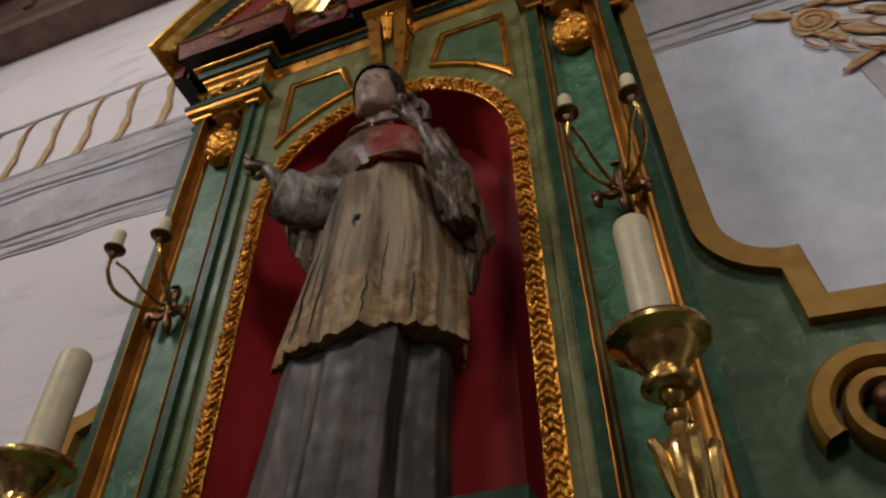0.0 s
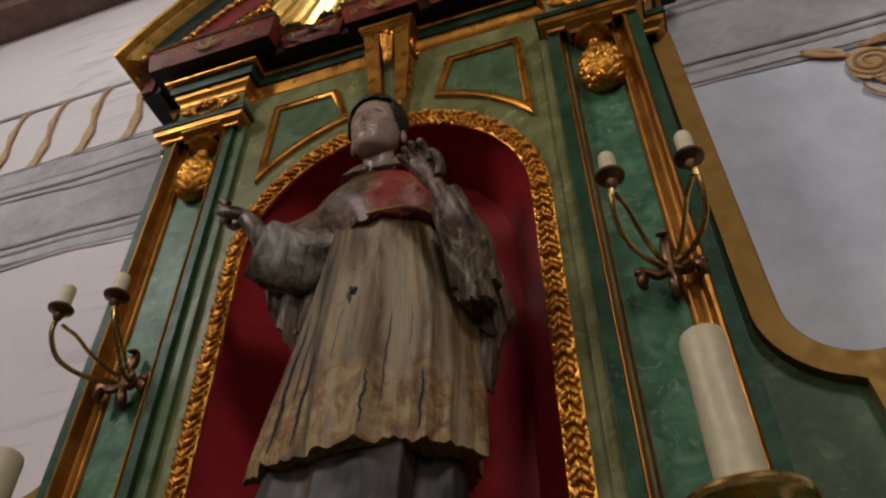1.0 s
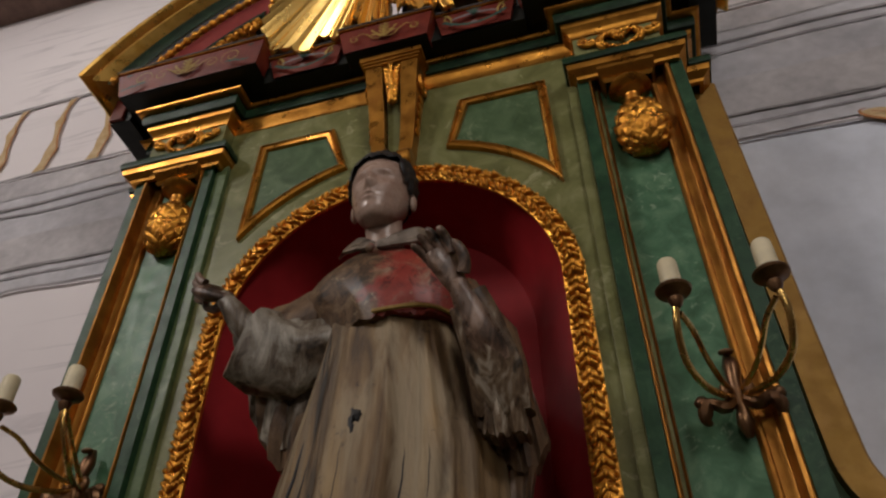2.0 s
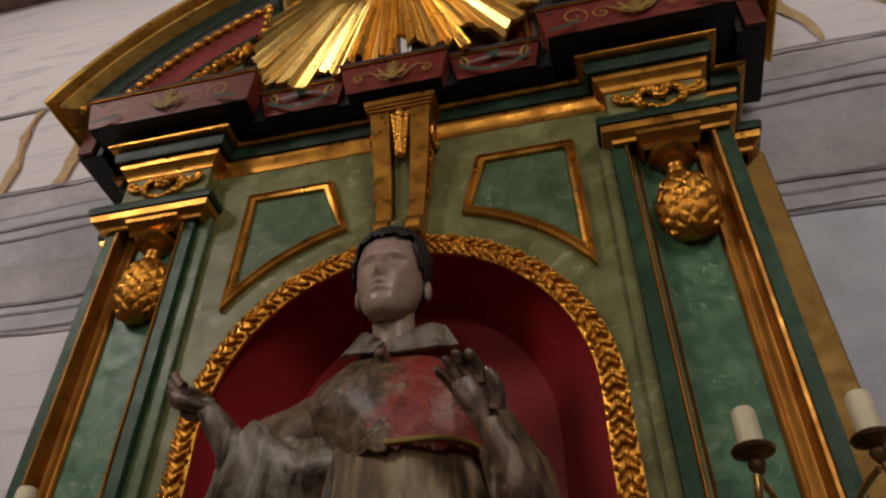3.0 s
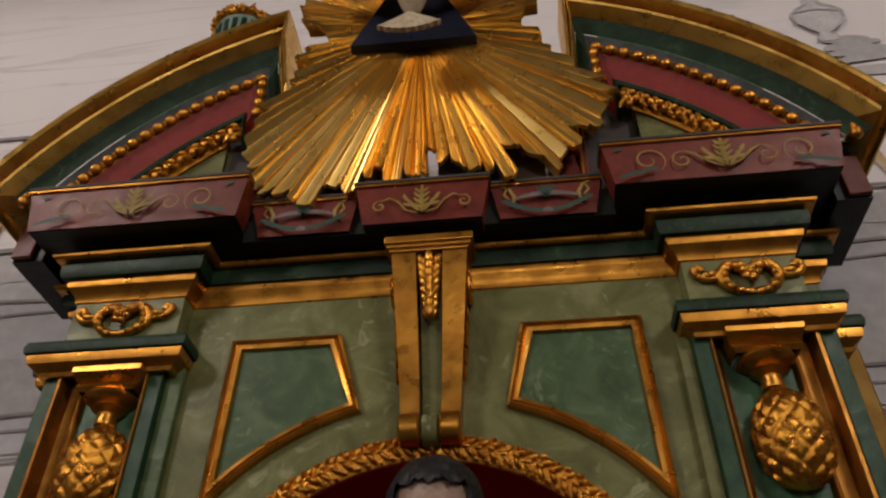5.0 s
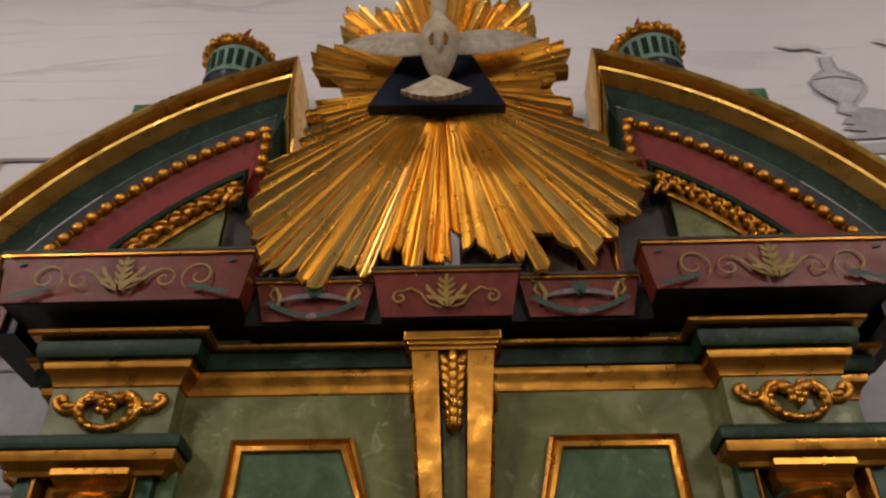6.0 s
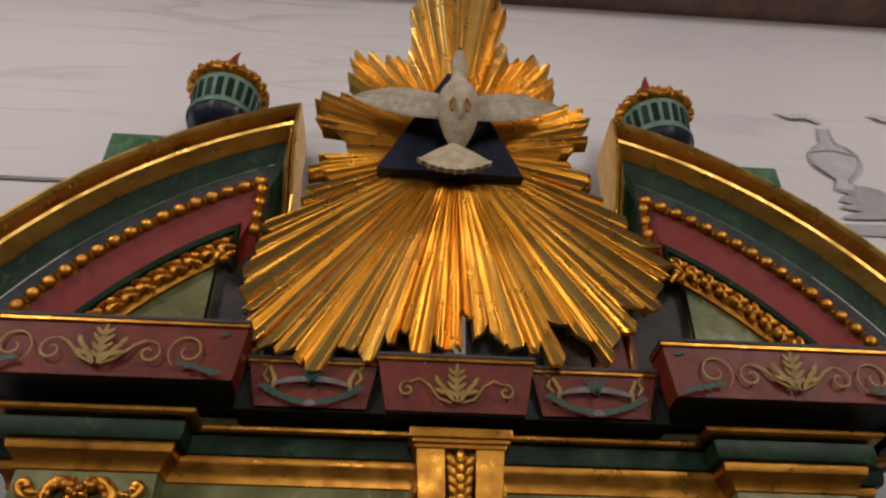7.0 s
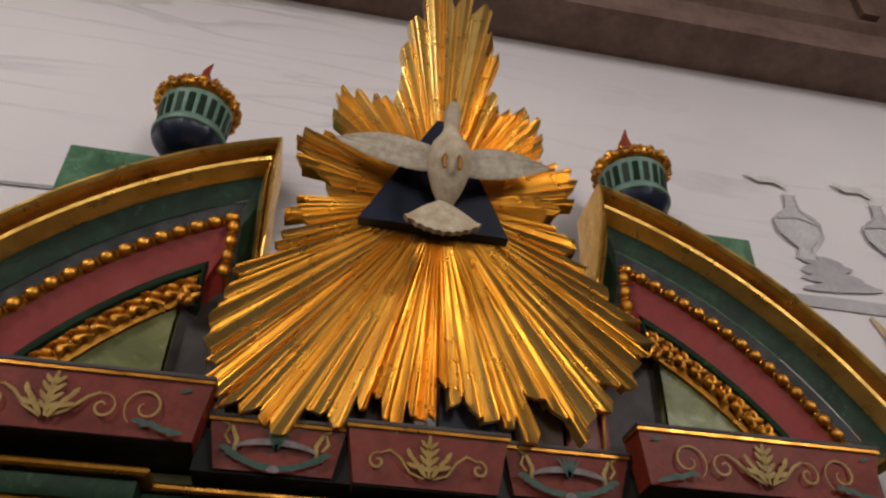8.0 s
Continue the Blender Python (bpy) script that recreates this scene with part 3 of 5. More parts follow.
def band_mesh(bm, path2, half, y_edge, y_mid):
    rows = []
    for i, p in enumerate(path2):
        a, b = path2[max(i - 1, 0)], path2[min(i + 1, len(path2) - 1)]
        d = Vector((b[0] - a[0], b[1] - a[1])).normalized()
        nx, nz = -d.y, d.x
        rows.append([(p[0] + nx * o, y, p[1] + nz * o) for o, y in ((-half, 0.012), (-half, y_edge), (-half * 0.4, y_mid), (half * 0.4, y_mid), (half, y_edge), (half, 0.001))])
    grid(bm, rows)


band_mesh(bm, path, 0.018, -0.006, -0.011)
rope = part("rope_moulding", bm, GOLD_CARVED, altar, "gilded arch moulding of twisted leaves", smooth=40)


def leaf_lump():
    """A short twisted leaf of a carved moulding, lying across the band, x along it."""
    bm = bmesh.new()
    for q in (-1, 1):
        ellipsoid(bm, (-0.0015, -0.003, q * 0.0075), (0.0092, 0.0062, 0.004), 7, turn=Matrix.Rotation(q * 0.75, 4, "Y"))
        ellipsoid(bm, (0.0055, -0.001, q * 0.0145), (0.0045, 0.0045, 0.0032), 6, turn=Matrix.Rotation(q * 0.4, 4, "Y"))
    ellipsoid(bm, (0.004, -0.006, 0.0), (0.006, 0.0045, 0.003), 6)
    return shared("leaf", bm, GOLD_CARVED)


LEAF = leaf_lump()
total = length(path)
count = int(total / 0.0168)
for k in range(count):
    x, z, a = along(path, (k + 0.5) * total / count)
    wob = 0.16 * math.sin(k * 2.7)
    piece("leaf", LEAF, Matrix.Translation((x, -0.010, z)) @ Matrix.Rotation(-a + wob, 4, "Y") @ Matrix.Diagonal((1.0 + 0.12 * math.sin(k * 1.3), 1 + 0.3 * math.sin(k * 3.7), 1 + 0.08 * math.sin(k * 1.9), 1)), rope)


# spandrel panels with a mitred gilt frame, their lower edge following the arch
def panel_outline(s, inset):
    r = 0.386 + inset
    zt = 2.895 - inset
    xi_t, xi_b, xo_t, xo_b = (0.138 + inset, 0.111 + inset, 0.316 - inset, 0.322 - inset * 1.05) if s > 0 else (0.131 + inset, 0.094 + inset, 0.302 - inset, 0.308 - inset * 1.05)

    def low(x):
        return ARCH_Z + math.sqrt(max(r * r - x * x, 0.0))

    pts = [(xi_t, zt), (xo_t, zt)]
    pts.append((xo_b, low(xo_b)))
    pts += [(xo_b + (xi_b - xo_b) * k / 14, low(xo_b + (xi_b - xo_b) * k / 14)) for k in range(1, 15)]
    return [(s * x, z) for x, z in pts]


for s in (-1, 1):
    panel = bmesh.new()
    panel.faces.new([panel.verts.new((x, -0.003, z)) for x, z in panel_outline(s, 0.016)])
    p = part("spandrel_panel", panel, GREEN_PANEL, altar, "grey-green marbled spandrel panel")
    bm = bmesh.new()
    loops = [panel_outline(s, i) for i in (0.0, 0.001, 0.005, 0.008, 0.011, 0.017, 0.019)]
    ys = (0.0, -0.010, -0.0125, -0.0085, -0.0115, -0.0095, -0.002)
    grid(bm, [[(x, y, z) for x, z in lp] for lp, y in zip(loops, ys)], close_v=True)
    part("frame", bm, GOLD, p, smooth=30)

# ---- pilasters ----


def mould_strip(bm, s, x0, x1, z0, z1, y0, y1, hollow=0.006):
    """An upright gilt moulding, rounded between two levels."""
    prof = [(0.0, y0), (0.08, y0 - 0.004), (0.2, y0 - 0.0045), (0.27, y0 + hollow * 0.3), (0.34, y1 - 0.005), (0.5, y1 - 0.002), (0.72, y1 - 0.002), (0.78, y1 - 0.006), (0.88, y1 - 0.0075), (0.95, y1 - 0.005), (1.0, y1)]
    grid(bm, [[(s * (x0 + (x1 - x0) * u), y, z) for u, y in prof] for z in (z0, z1)])


pine_prof = [(0.004, -0.076), (0.018, -0.073), (0.032, -0.063), (0.044, -0.044), (0.05, -0.02), (0.0505, 0.0), (0.047, 0.024), (0.039, 0.045), (0.029, 0.058), (0.018, 0.066), (0.015, 0.072)]


def pine_mesh():
    bm = bmesh.new()
    n, rings = 110, 64
    zs = [p[1] for p in pine_prof]
    rs = [p[0] for p in pine_prof]
    rows = []
    for i in range(rings + 1):
        z = zs[0] + (zs[-1] - zs[0]) * i / rings
        r = float(np.interp(z, zs, rs))
        row = []
        for k in range(n):
            a = 2 * math.pi * k / n
            u, v = a * 9 / (2 * math.pi) + z * 30, a * 9 / (2 * math.pi) - z * 30
            fu, fv = u - math.floor(u), v - math.floor(v)
            cell = min(fu, 1 - fu, fv, 1 - fv)
            spine = 0.25 * math.exp(-(((fu + fv - 1) / 0.16) ** 2))
            bulge = 0.0056 * min(1.0, cell * 4.5) ** 0.8 * (0.45 + 0.6 * (fu + 1 - fv) / 2 + spine) * min(1, r / 0.03)
            rr = r - 0.003 + bulge
            row.append((rr * math.cos(a), rr * 0.8 * math.sin(a), z))
        rows.append(row)
    vs = grid(bm, rows, close_v=True)
    bm.faces.new(vs[0])
    bm.faces.new(vs[-1])
    return bm


for s in (-1, 1):
    px = 0.484 * s
    bm = bmesh.new()
    # shaft: raised border round a sunk panel, with a lower marbled step beside the niche
    d0, d1, g0, g1, e0, e1 = (0.375, 0.397, 0.415, 0.506, 0.547, 0.57) if s > 0 else (0.392, 0.413, 0.428, 0.519, 0.556, 0.577)
    box(bm, s * d0, s * d1, -0.024, 0.05, 1.2, 2.85, bevel=0.0012)
    box(bm, s * e0, s * e1, -0.024, 0.05, 1.2, 2.85, bevel=0.0012)
    pil = part("pilaster", bm, GREEN_DEEP, altar, "dark green pilaster with a sunk marbled panel")
    part("inner_step", boxes((s * (d0 - 0.019 if s > 0 else d0 - 0.026), s * (d0 - 0.0004), -0.012, 0.0, 1.2, 2.85), bevel=0.002), GREEN_STEP if s < 0 else GREEN_PALE, pil)
    part("panel", boxes((s * (d1 + 0.006), s * (e0 - 0.006), 0.004, 0.05, 1.2, 2.85)), GREEN_MID, pil, "sea-green marbled panel")
    for x0, x1 in ((d1, g0), (e0, g1)):
        bm = bmesh.new()
        mould_strip(bm, s, x0, x1, 1.2, 2.85, -0.024, 0.003)
        part("moulding", bm, GOLD_DULL, pil, "gilt moulding", smooth=35)
    # hanging pine cone under a small bracket
    cone = part("pine_cone", pine_mesh(), GOLD_CARVED, pil, "gilded carved pine cone", smooth=40)
    cone.scale = (0.93, 0.95, 0.93)
    cone.location = (s * (0.472 if s > 0 else 0.465), -0.014, 2.692)
    bm = bmesh.new()
    lathe(bm, [(0.015, 0.0), (0.016, 0.006), (0.0135, 0.012), (0.015, 0.018), (0.022, 0.023), (0.026, 0.026), (0.0225, 0.029), (0.03, 0.033), (0.037, 0.037), (0.0395, 0.041), (0.038, 0.045), (0.03, 0.047)], (s * 0.468, -0.012, 2.759), 32)
    part("bracket_neck", bm, GOLD, pil, smooth=40)
    bm = bmesh.new()
    grid(bm, [[(s * 0.468 + q * w, y, z) for q, y in ((-1, 0.004), (-1, yf), (1, yf), (1, 0.004))] for z, w, yf in ((2.806, 0.043, -0.035), (2.812, 0.046, -0.04), (2.82, 0.048, -0.034), (2.832, 0.052, -0.05), (2.84, 0.052, -0.05))])
    part("bracket_plate", bm, GOLD, pil)

# backing board beyond the pilasters, with bronze edge, running out into a scrolled wing


def wing_edge(off):
    """The wing's outline, moved inwards by off."""
    pts = [(0.632, 2.86), (0.635, 2.4), (0.637, 2.14)]
    for k in range(13):
        a = math.pi * (1.03 + 0.5 * k / 12)
        pts.append((0.742 + 0.104 * math.cos(a), 2.088 + 0.104 * math.sin(a)))
    pts += [(0.761, 1.874), (0.84, 1.868), (0.93, 1.885), (1.02, 1.88), (1.09, 1.83)]
    out = []
    for k, p in enumerate(pts):
        p = Vector(p)
        a = (p - Vector(pts[k - 1])).normalized() if k else None
        b = (Vector(pts[k + 1]) - p).normalized() if k + 1 < len(pts) else None
        a, b = a or b, b or a
        na, nb = Vector((a.y, -a.x)), Vector((b.y, -b.x))
        m = p + off * (na + nb) / (1 + na.dot(nb))
        out.append((m.x, m.y))
    corner = out[15]
    return [corner if 3 <= k < 15 and p[0] > corner[0] else p for k, p in enumerate(out)]


for s in (-1, 1):
    y = 0.075
    e0, e1, e2 = wing_edge(0.0), wing_edge(0.004), wing_edge(0.044)
    bm = bmesh.new()
    grid(bm, [[(s * x, yy, z) for x, z in e] for e, yy in ((e0, WALL_Y), (e0, y - 0.008), (e1, y - 0.012), (e2, y - 0.012), ([(a - 0.0 if i < 3 else a, b) for i, (a, b) in enumerate(e2)], y + 0.012))])
    w = part("wing", bm, OCHRE, altar, "green marbled side wing with a dull bronze edge", smooth=30)
    bm = bmesh.new()
    field = list(dict.fromkeys(wing_edge(0.03))) + [(1.09, 1.2), (0.57, 1.2), (0.57, 2.86)]
    bm.faces.new([bm.verts.new((s * a, y + 0.01, b)) for a, b in field])
    part("wing_field", bm, GREEN_PANEL, w)
    bm = bmesh.new()
    rows = []
    for k in range(70):
        t = k / 69
        a = math.radians(205) - t * 3.4 * math.pi
        r = 0.085 * (1 - 0.78 * t) + 0.008
        h = 0.019 * (1 - 0.55 * t)
        d = Vector((math.cos(a), math.sin(a)))
        rows.append([(s * (0.775 + d.x * (r + o)), yy, 1.66 + d.y * (r + o)) for o, yy in ((-h, y + 0.01), (-h, y - 0.03), (-h * 0.6, y - 0.04), (h * 0.6, y - 0.04), (h, y - 0.03), (h, y + 0.01))])
    grid(bm, rows)
    part("volute", bm, OCHRE, w, "dull gold volute", smooth=35)
    bm = bmesh.new()
    ellipsoid(bm, (s * 0.775, y - 0.035, 1.66), (0.026, 0.022, 0.026))
    tube(bm, curve_points([(s * 0.775, y - 0.03, 1.64), (s * 0.79, y - 0.04, 1.6), (s * 0.775, y - 0.03, 1.56), (s * 0.76, y - 0.03, 1.54)], 10), [0.012, 0.016, 0.02, 0.022, 0.022, 0.02, 0.017, 0.014, 0.01, 0.008, 0.004], n=8)
    part("boss", bm, BRONZE, w, smooth=True)

# ---- entablature ----
PLAN_LEFT = [(-0.6, WALL_Y), (-0.6, 0.045), (-0.56, 0.045), (-0.56, -0.035), (-0.382, -0.035), (-0.382, 0.0)]
PLAN_RIGHT = [(0.382, 0.0), (0.382, -0.035), (0.546, -0.035), (0.546, 0.045), (0.6, 0.045), (0.6, WALL_Y)]


def entablature(profile):
    """A moulding along the whole entablature, standing out less over the middle field."""
    path = [Vector(p) for p in PLAN_LEFT + PLAN_RIGHT]
    rows = []
    for i, p in enumerate(path):
        a = (p - path[i - 1]).normalized() if i else None
        b = (path[i + 1] - p).normalized() if i + 1 < len(path) else None
        a, b = a or b, b or a
        na, nb = Vector((a.y, -a.x)), Vector((b.y, -b.x))
        m = (na + nb) / (1 + na.dot(nb))
        k = 0.6 if abs(p.y) < 1e-6 else 1.0
        rows.append([(p.x + m.x * o, p.y + m.y * o * k, z) for o, z in profile])
    bm = bmesh.new()
    grid(bm, rows)
    return bm


for s in (-1, 1):
    # capital round the pilaster, with a lower return behind
    line = [(-0.6, WALL_Y), (-0.6, 0.04), (-0.578, 0.04), (-0.578, -0.026), (-0.385, -0.026), (-0.385, 0.002)]
    line = line if s < 0 else [(-x if x != -0.578 else 0.559, y) for x, y in reversed(line)]
    cap = part("capital", sweep(bmesh.new(), [(0.0, 2.838), (0.006, 2.84), (0.0, 2.84)], line), GOLD, altar, "gilt and dark green capital moulding")
    part("gilt_moulding", sweep(bmesh.new(), [(0.0, 2.835), (0.007, 2.836), (0.009, 2.842), (0.014, 2.846), (0.022, 2.852), (0.024, 2.862), (0.024, 2.866)], line), GOLD, cap, smooth=30)
    part("green_moulding", sweep(bmesh.new(), [(0.02, 2.866), (0.028, 2.867), (0.03, 2.876), (0.027, 2.886), (-0.02, 2.888)], line), GREEN_DARK, cap, smooth=30)
    blk = part("frieze_block", boxes((s * 0.382, s * (0.56 if s < 0 else 0.546), -0.035, 0.05, 2.88, 3.03), (s * (0.56 if s < 0 else 0.546), s * 0.6, 0.045, 0.1, 2.88, 3.03)), GREEN_PALE, altar, "pale olive block with a gilt ornament")
    # carved shell and scrolls
    bm = bmesh.new()
    cx, cz, y = s * 0.472, 2.928, -0.04
    for q in (-1, 1):
        tube(bm, [(p.x, y, p.y) for p in curve_points([(cx + q * 0.008, cz + 0.024, 0), (cx + q * 0.03, cz + 0.02, 0), (cx + q * 0.042, cz + 0.002, 0), (cx + q * 0.03, cz - 0.02, 0), (cx, cz - 0.029, 0)], 16)], [0.005] * 3 + [0.0075] * 8 + [0.006] * 6, n=8)
        tube(bm, [(p.x, y, p.y) for p in curve_points([(cx + q * 0.038, cz + 0.004, 0), (cx + q * 0.054, cz - 0.001, 0), (cx + q * 0.07, cz + 0.003, 0), (cx + q * 0.077, cz + 0.015, 0), (cx + q * 0.068, cz + 0.02, 0), (cx + q * 0.065, cz + 0.012, 0)], 18)], 0.0056, n=8)
        for k in range(6):
            t = 0.5 + k * 0.42
            ellipsoid(bm, (cx + q * 0.036 * math.sin(t), y - 0.005, cz - 0.004 + 0.027 * math.cos(t)), (0.0075, 0.006, 0.0055), 8, turn=Matrix.Rotation(q * t, 4, "Y"))
        ellipsoid(bm, (cx + q * 0.013, y - 0.006, cz + 0.014), (0.012, 0.009, 0.009), 10)
        ellipsoid(bm, (cx + q * 0.056, y - 0.004, cz + 0.004), (0.011, 0.006, 0.006), 8)
    for k in range(5):
        t = k * 1.257
        ellipsoid(bm, (cx + 0.009 * math.cos(t), y - 0.009, cz + 0.001 + 0.009 * math.sin(t)), (0.007, 0.006, 0.007), 8)
    ellipsoid(bm, (cx, y - 0.012, cz + 0.001), (0.006, 0.006, 0.006), 8)
    part("ornament", bm, GOLD_CARVED, blk, smooth=True)

part("lower_gilt_moulding", entablature([(0.0, 2.964), (0.003, 2.966), (0.004, 2.972), (0.008, 2.98), (0.016, 2.988), (0.018, 2.996), (0.018, 3.0), (0.0, 3.0)]), GOLD, altar, smooth=30)
part("green_fascia", entablature([(0.012, 3.0), (0.026, 3.001), (0.029, 3.01), (0.029, 3.026), (0.02, 3.03)]), GREEN_DARK, altar, smooth=30)
part("upper_gilt_moulding", entablature([(0.02, 3.0285), (0.038, 3.03), (0.042, 3.033), (0.043, 3.037), (0.04, 3.04), (0.02, 3.04)]), GOLD, altar, smooth=30)
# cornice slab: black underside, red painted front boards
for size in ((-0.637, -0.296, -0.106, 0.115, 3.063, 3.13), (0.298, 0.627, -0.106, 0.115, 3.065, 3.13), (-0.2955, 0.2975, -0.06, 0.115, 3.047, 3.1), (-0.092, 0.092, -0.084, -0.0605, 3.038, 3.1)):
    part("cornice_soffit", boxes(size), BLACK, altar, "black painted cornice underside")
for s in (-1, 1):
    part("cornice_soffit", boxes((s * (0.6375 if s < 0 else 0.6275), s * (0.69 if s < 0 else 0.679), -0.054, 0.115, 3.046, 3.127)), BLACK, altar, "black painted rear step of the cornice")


def palmette(bm, cx, cz, yy, k):
    """A painted acanthus leaf: a toothed middle leaf between two that bend outwards."""
    blob(bm, cx, cz + 0.004 * k, yy, 0.032 * k, 0.0042 * k, 1.57)
    n = 0
    for h, l in ((-0.018, 0.007), (-0.008, 0.0105), (0.004, 0.0105), (0.015, 0.008)):
        for q in (-1, 1):
            n += 1
            blob(bm, cx + q * 0.0065 * k, cz + (h + 0.005) * k, yy - 0.0002 * n, l * k, 0.003 * k, 1.57 - q * 0.75)
    for q in (-1, 1):
        for a, b, l, t in ((0.011, -0.017, 0.013, 0.95), (0.019, -0.006, 0.012, 0.85), (0.022, -0.012, 0.01, 0.3), (0.027, 0.004, 0.009, 1.1)):
            n += 1
            blob(bm, cx + q * a * k, cz + b * k, yy - 0.0002 * n, l * k, 0.0034 * k, t if q > 0 else math.pi - t)


def board(x0, x1, y, z0, z1, motif, side_in=0):
    """A red front board with a thin gilt top edge and painted scrolls."""
    lean = 0.009
    bm = bmesh.new()
    grid(bm, [[(x0 + e, yy, z), (x1 - e, yy, z)] for e, yy, z in ((0.013, y + lean, z0), (0, y, z1), (0, y + 0.012, z1))])
    for x, d in ((x0, 1), (x1, -1)):
        bm.faces.new([bm.verts.new(p) for p in ((x + 0.013 * d, y + lean, z0), (x, y, z1), (x, y + 0.05, z1), (x + 0.013 * d, y + 0.05, z0))])
    b = part("frieze_board", bm, BRICK, altar, "brick red board with painted yellow scrolls")
    bm = boxes((x0 - 0.002, x1 + 0.002, y - 0.004, y + 0.05, z1 - 0.001, z1 + 0.0035))
    part("gilt_edge", bm, GOLD, b)
    part("dark_edge", boxes((x0 - 0.003, x1 + 0.003, y - 0.006, y + 0.05, z1 + 0.0035, z1 + 0.009), bevel=0.0015), VENEER, b)
    cx, cz, yy = (x0 + x1) / 2, (z0 + z1) / 2, y - 0.0012
    bm, bt, bg = bmesh.new(), bmesh.new(), bmesh.new()

    def stroke(pts, w):
        line = bmesh.new()
        ribbon(line, pts, yy, w)
        part("painted_scroll", line, YELLOW, b)

    if motif == "long":
        palmette(bm, cx, cz + 0.002, yy, 1.0)
        for q in (-1, 1):
            stroke([(cx + q * p[0], cz + p[1]) for p in ((0.004, -0.026), (0.025, -0.014), (0.042, 0.004), (0.056, 0.012))], 0.0045)
            stroke([(cx + q * (0.062 + p[0]), cz + p[1]) for p in scroll(0, -0.006, 0.018, 1.25, 2.1, -1)], 0.003)
            stroke([(cx + q * (0.112 + p[0]), cz + p[1]) for p in scroll(0, -0.002, 0.027, 1.3, -2.2, -1)], 0.003)
            for k in range(5):
                blob(bt, cx + q * (0.108 + 0.011 * k), cz - 0.02 - 0.003 * k, yy - 0.0003 * (k + 1), 0.009, 0.0035, 0.4 * math.sin(k * 2.2))
            blob(bt, cx + q * 0.155, cz + 0.025, yy, 0.007, 0.003, 0.3)
    elif motif == "short":
        for q in (-1, 1):
            stroke([(cx + q * p[0], cz + p[1]) for p in ((0.072, 0.03), (0.058, 0.022), (0.05, 0.006), (0.052, -0.012), (0.046, -0.02))], 0.006)
            stroke([(cx + q * p[0], cz + p[1]) for p in ((0.06, 0.026), (0.066, 0.01), (0.058, 0.0))], 0.004)
            for k in range(7):
                blob(bt, cx + q * (0.008 + 0.009 * k), cz - 0.026 + 0.0018 * k * k * 0.3, yy - 0.0003 * (k + 1), 0.009, 0.004, q * (0.3 + 0.2 * math.sin(k)))
        ribbon(bg, [(cx + 0.052 * math.cos(a), cz - 0.008 + 0.014 * math.sin(a)) for a in np.linspace(0.25, 2.89, 16)], yy - 0.003, 0.009)
        for a in (1.0, 1.3, 1.57, 1.85, 2.15):
            ribbon(bt, [(cx, cz - 0.006), (cx + 0.015 * math.cos(a), cz + 0.012 * math.sin(a)), (cx + 0.028 * math.cos(a), cz + 0.024 * math.sin(a))], yy - 0.005, 0.004)
        blob(bg, cx, cz - 0.03, yy - 0.005, 0.008, 0.005)
    else:
        palmette(bm, cx, cz, yy, 0.92)
        for q in (-1, 1):
            stroke([(cx + q * p[0], cz + p[1]) for p in ((0.006, -0.026), (0.024, -0.02), (0.036, -0.002), (0.05, 0.008), (0.064, 0.002))], 0.0035)
            stroke([(cx + q * (0.066 + p[0]), cz + p[1]) for p in scroll(0, -0.008, 0.012, 1.2, 1.9, -1)], 0.0035)
    for name, mesh, m in (("painted_palmette", bm, YELLOW), ("painted_leaves", bt, TEAL), ("painted_garland", bg, GARLAND)):
        if mesh.faces:
            part(name, mesh, m, b)
        else:
            mesh.free()
    return b


board(-0.652, -0.281, -0.117, 3.064, 3.138, "long")
board(0.283, 0.641, -0.117, 3.066, 3.138, "long")
board(-0.281, -0.107, -0.075, 3.05, 3.11, "short")
board(0.107, 0.281, -0.075, 3.05, 3.11, "short")
board(-0.106, 0.106, -0.097, 3.04, 3.11, "leaf")
for x0, x1, m, words in ((-0.27, -0.015, BACKING, "brown wooden board"), (0.02, 0.125, SLATE_BLUE, "blue-grey painted board"), (0.13, 0.2, BACKING, "brown wooden board"), (0.205, 0.27, BRICK, "brick red board")):
    part("backing_board", boxes((x0, x1, -0.05, -0.02, 3.1045, 3.3), bevel=0.002), m, altar, words)
part("cornice_top", boxes((-0.64, 0.64, -0.06, WALL_Y, 3.1005, 3.104)), VENEER, altar)

# ---- keystone bracket ----
bm = bmesh.new()
KX = 0.008
outl = [(3.0, -0.062), (2.96, -0.058), (2.9, -0.045), (2.83, -0.034), (2.77, -0.03), (2.74, -0.032)]


def key_half(z):
    return 0.041 + (z - 2.74) / 0.26 * 0.017


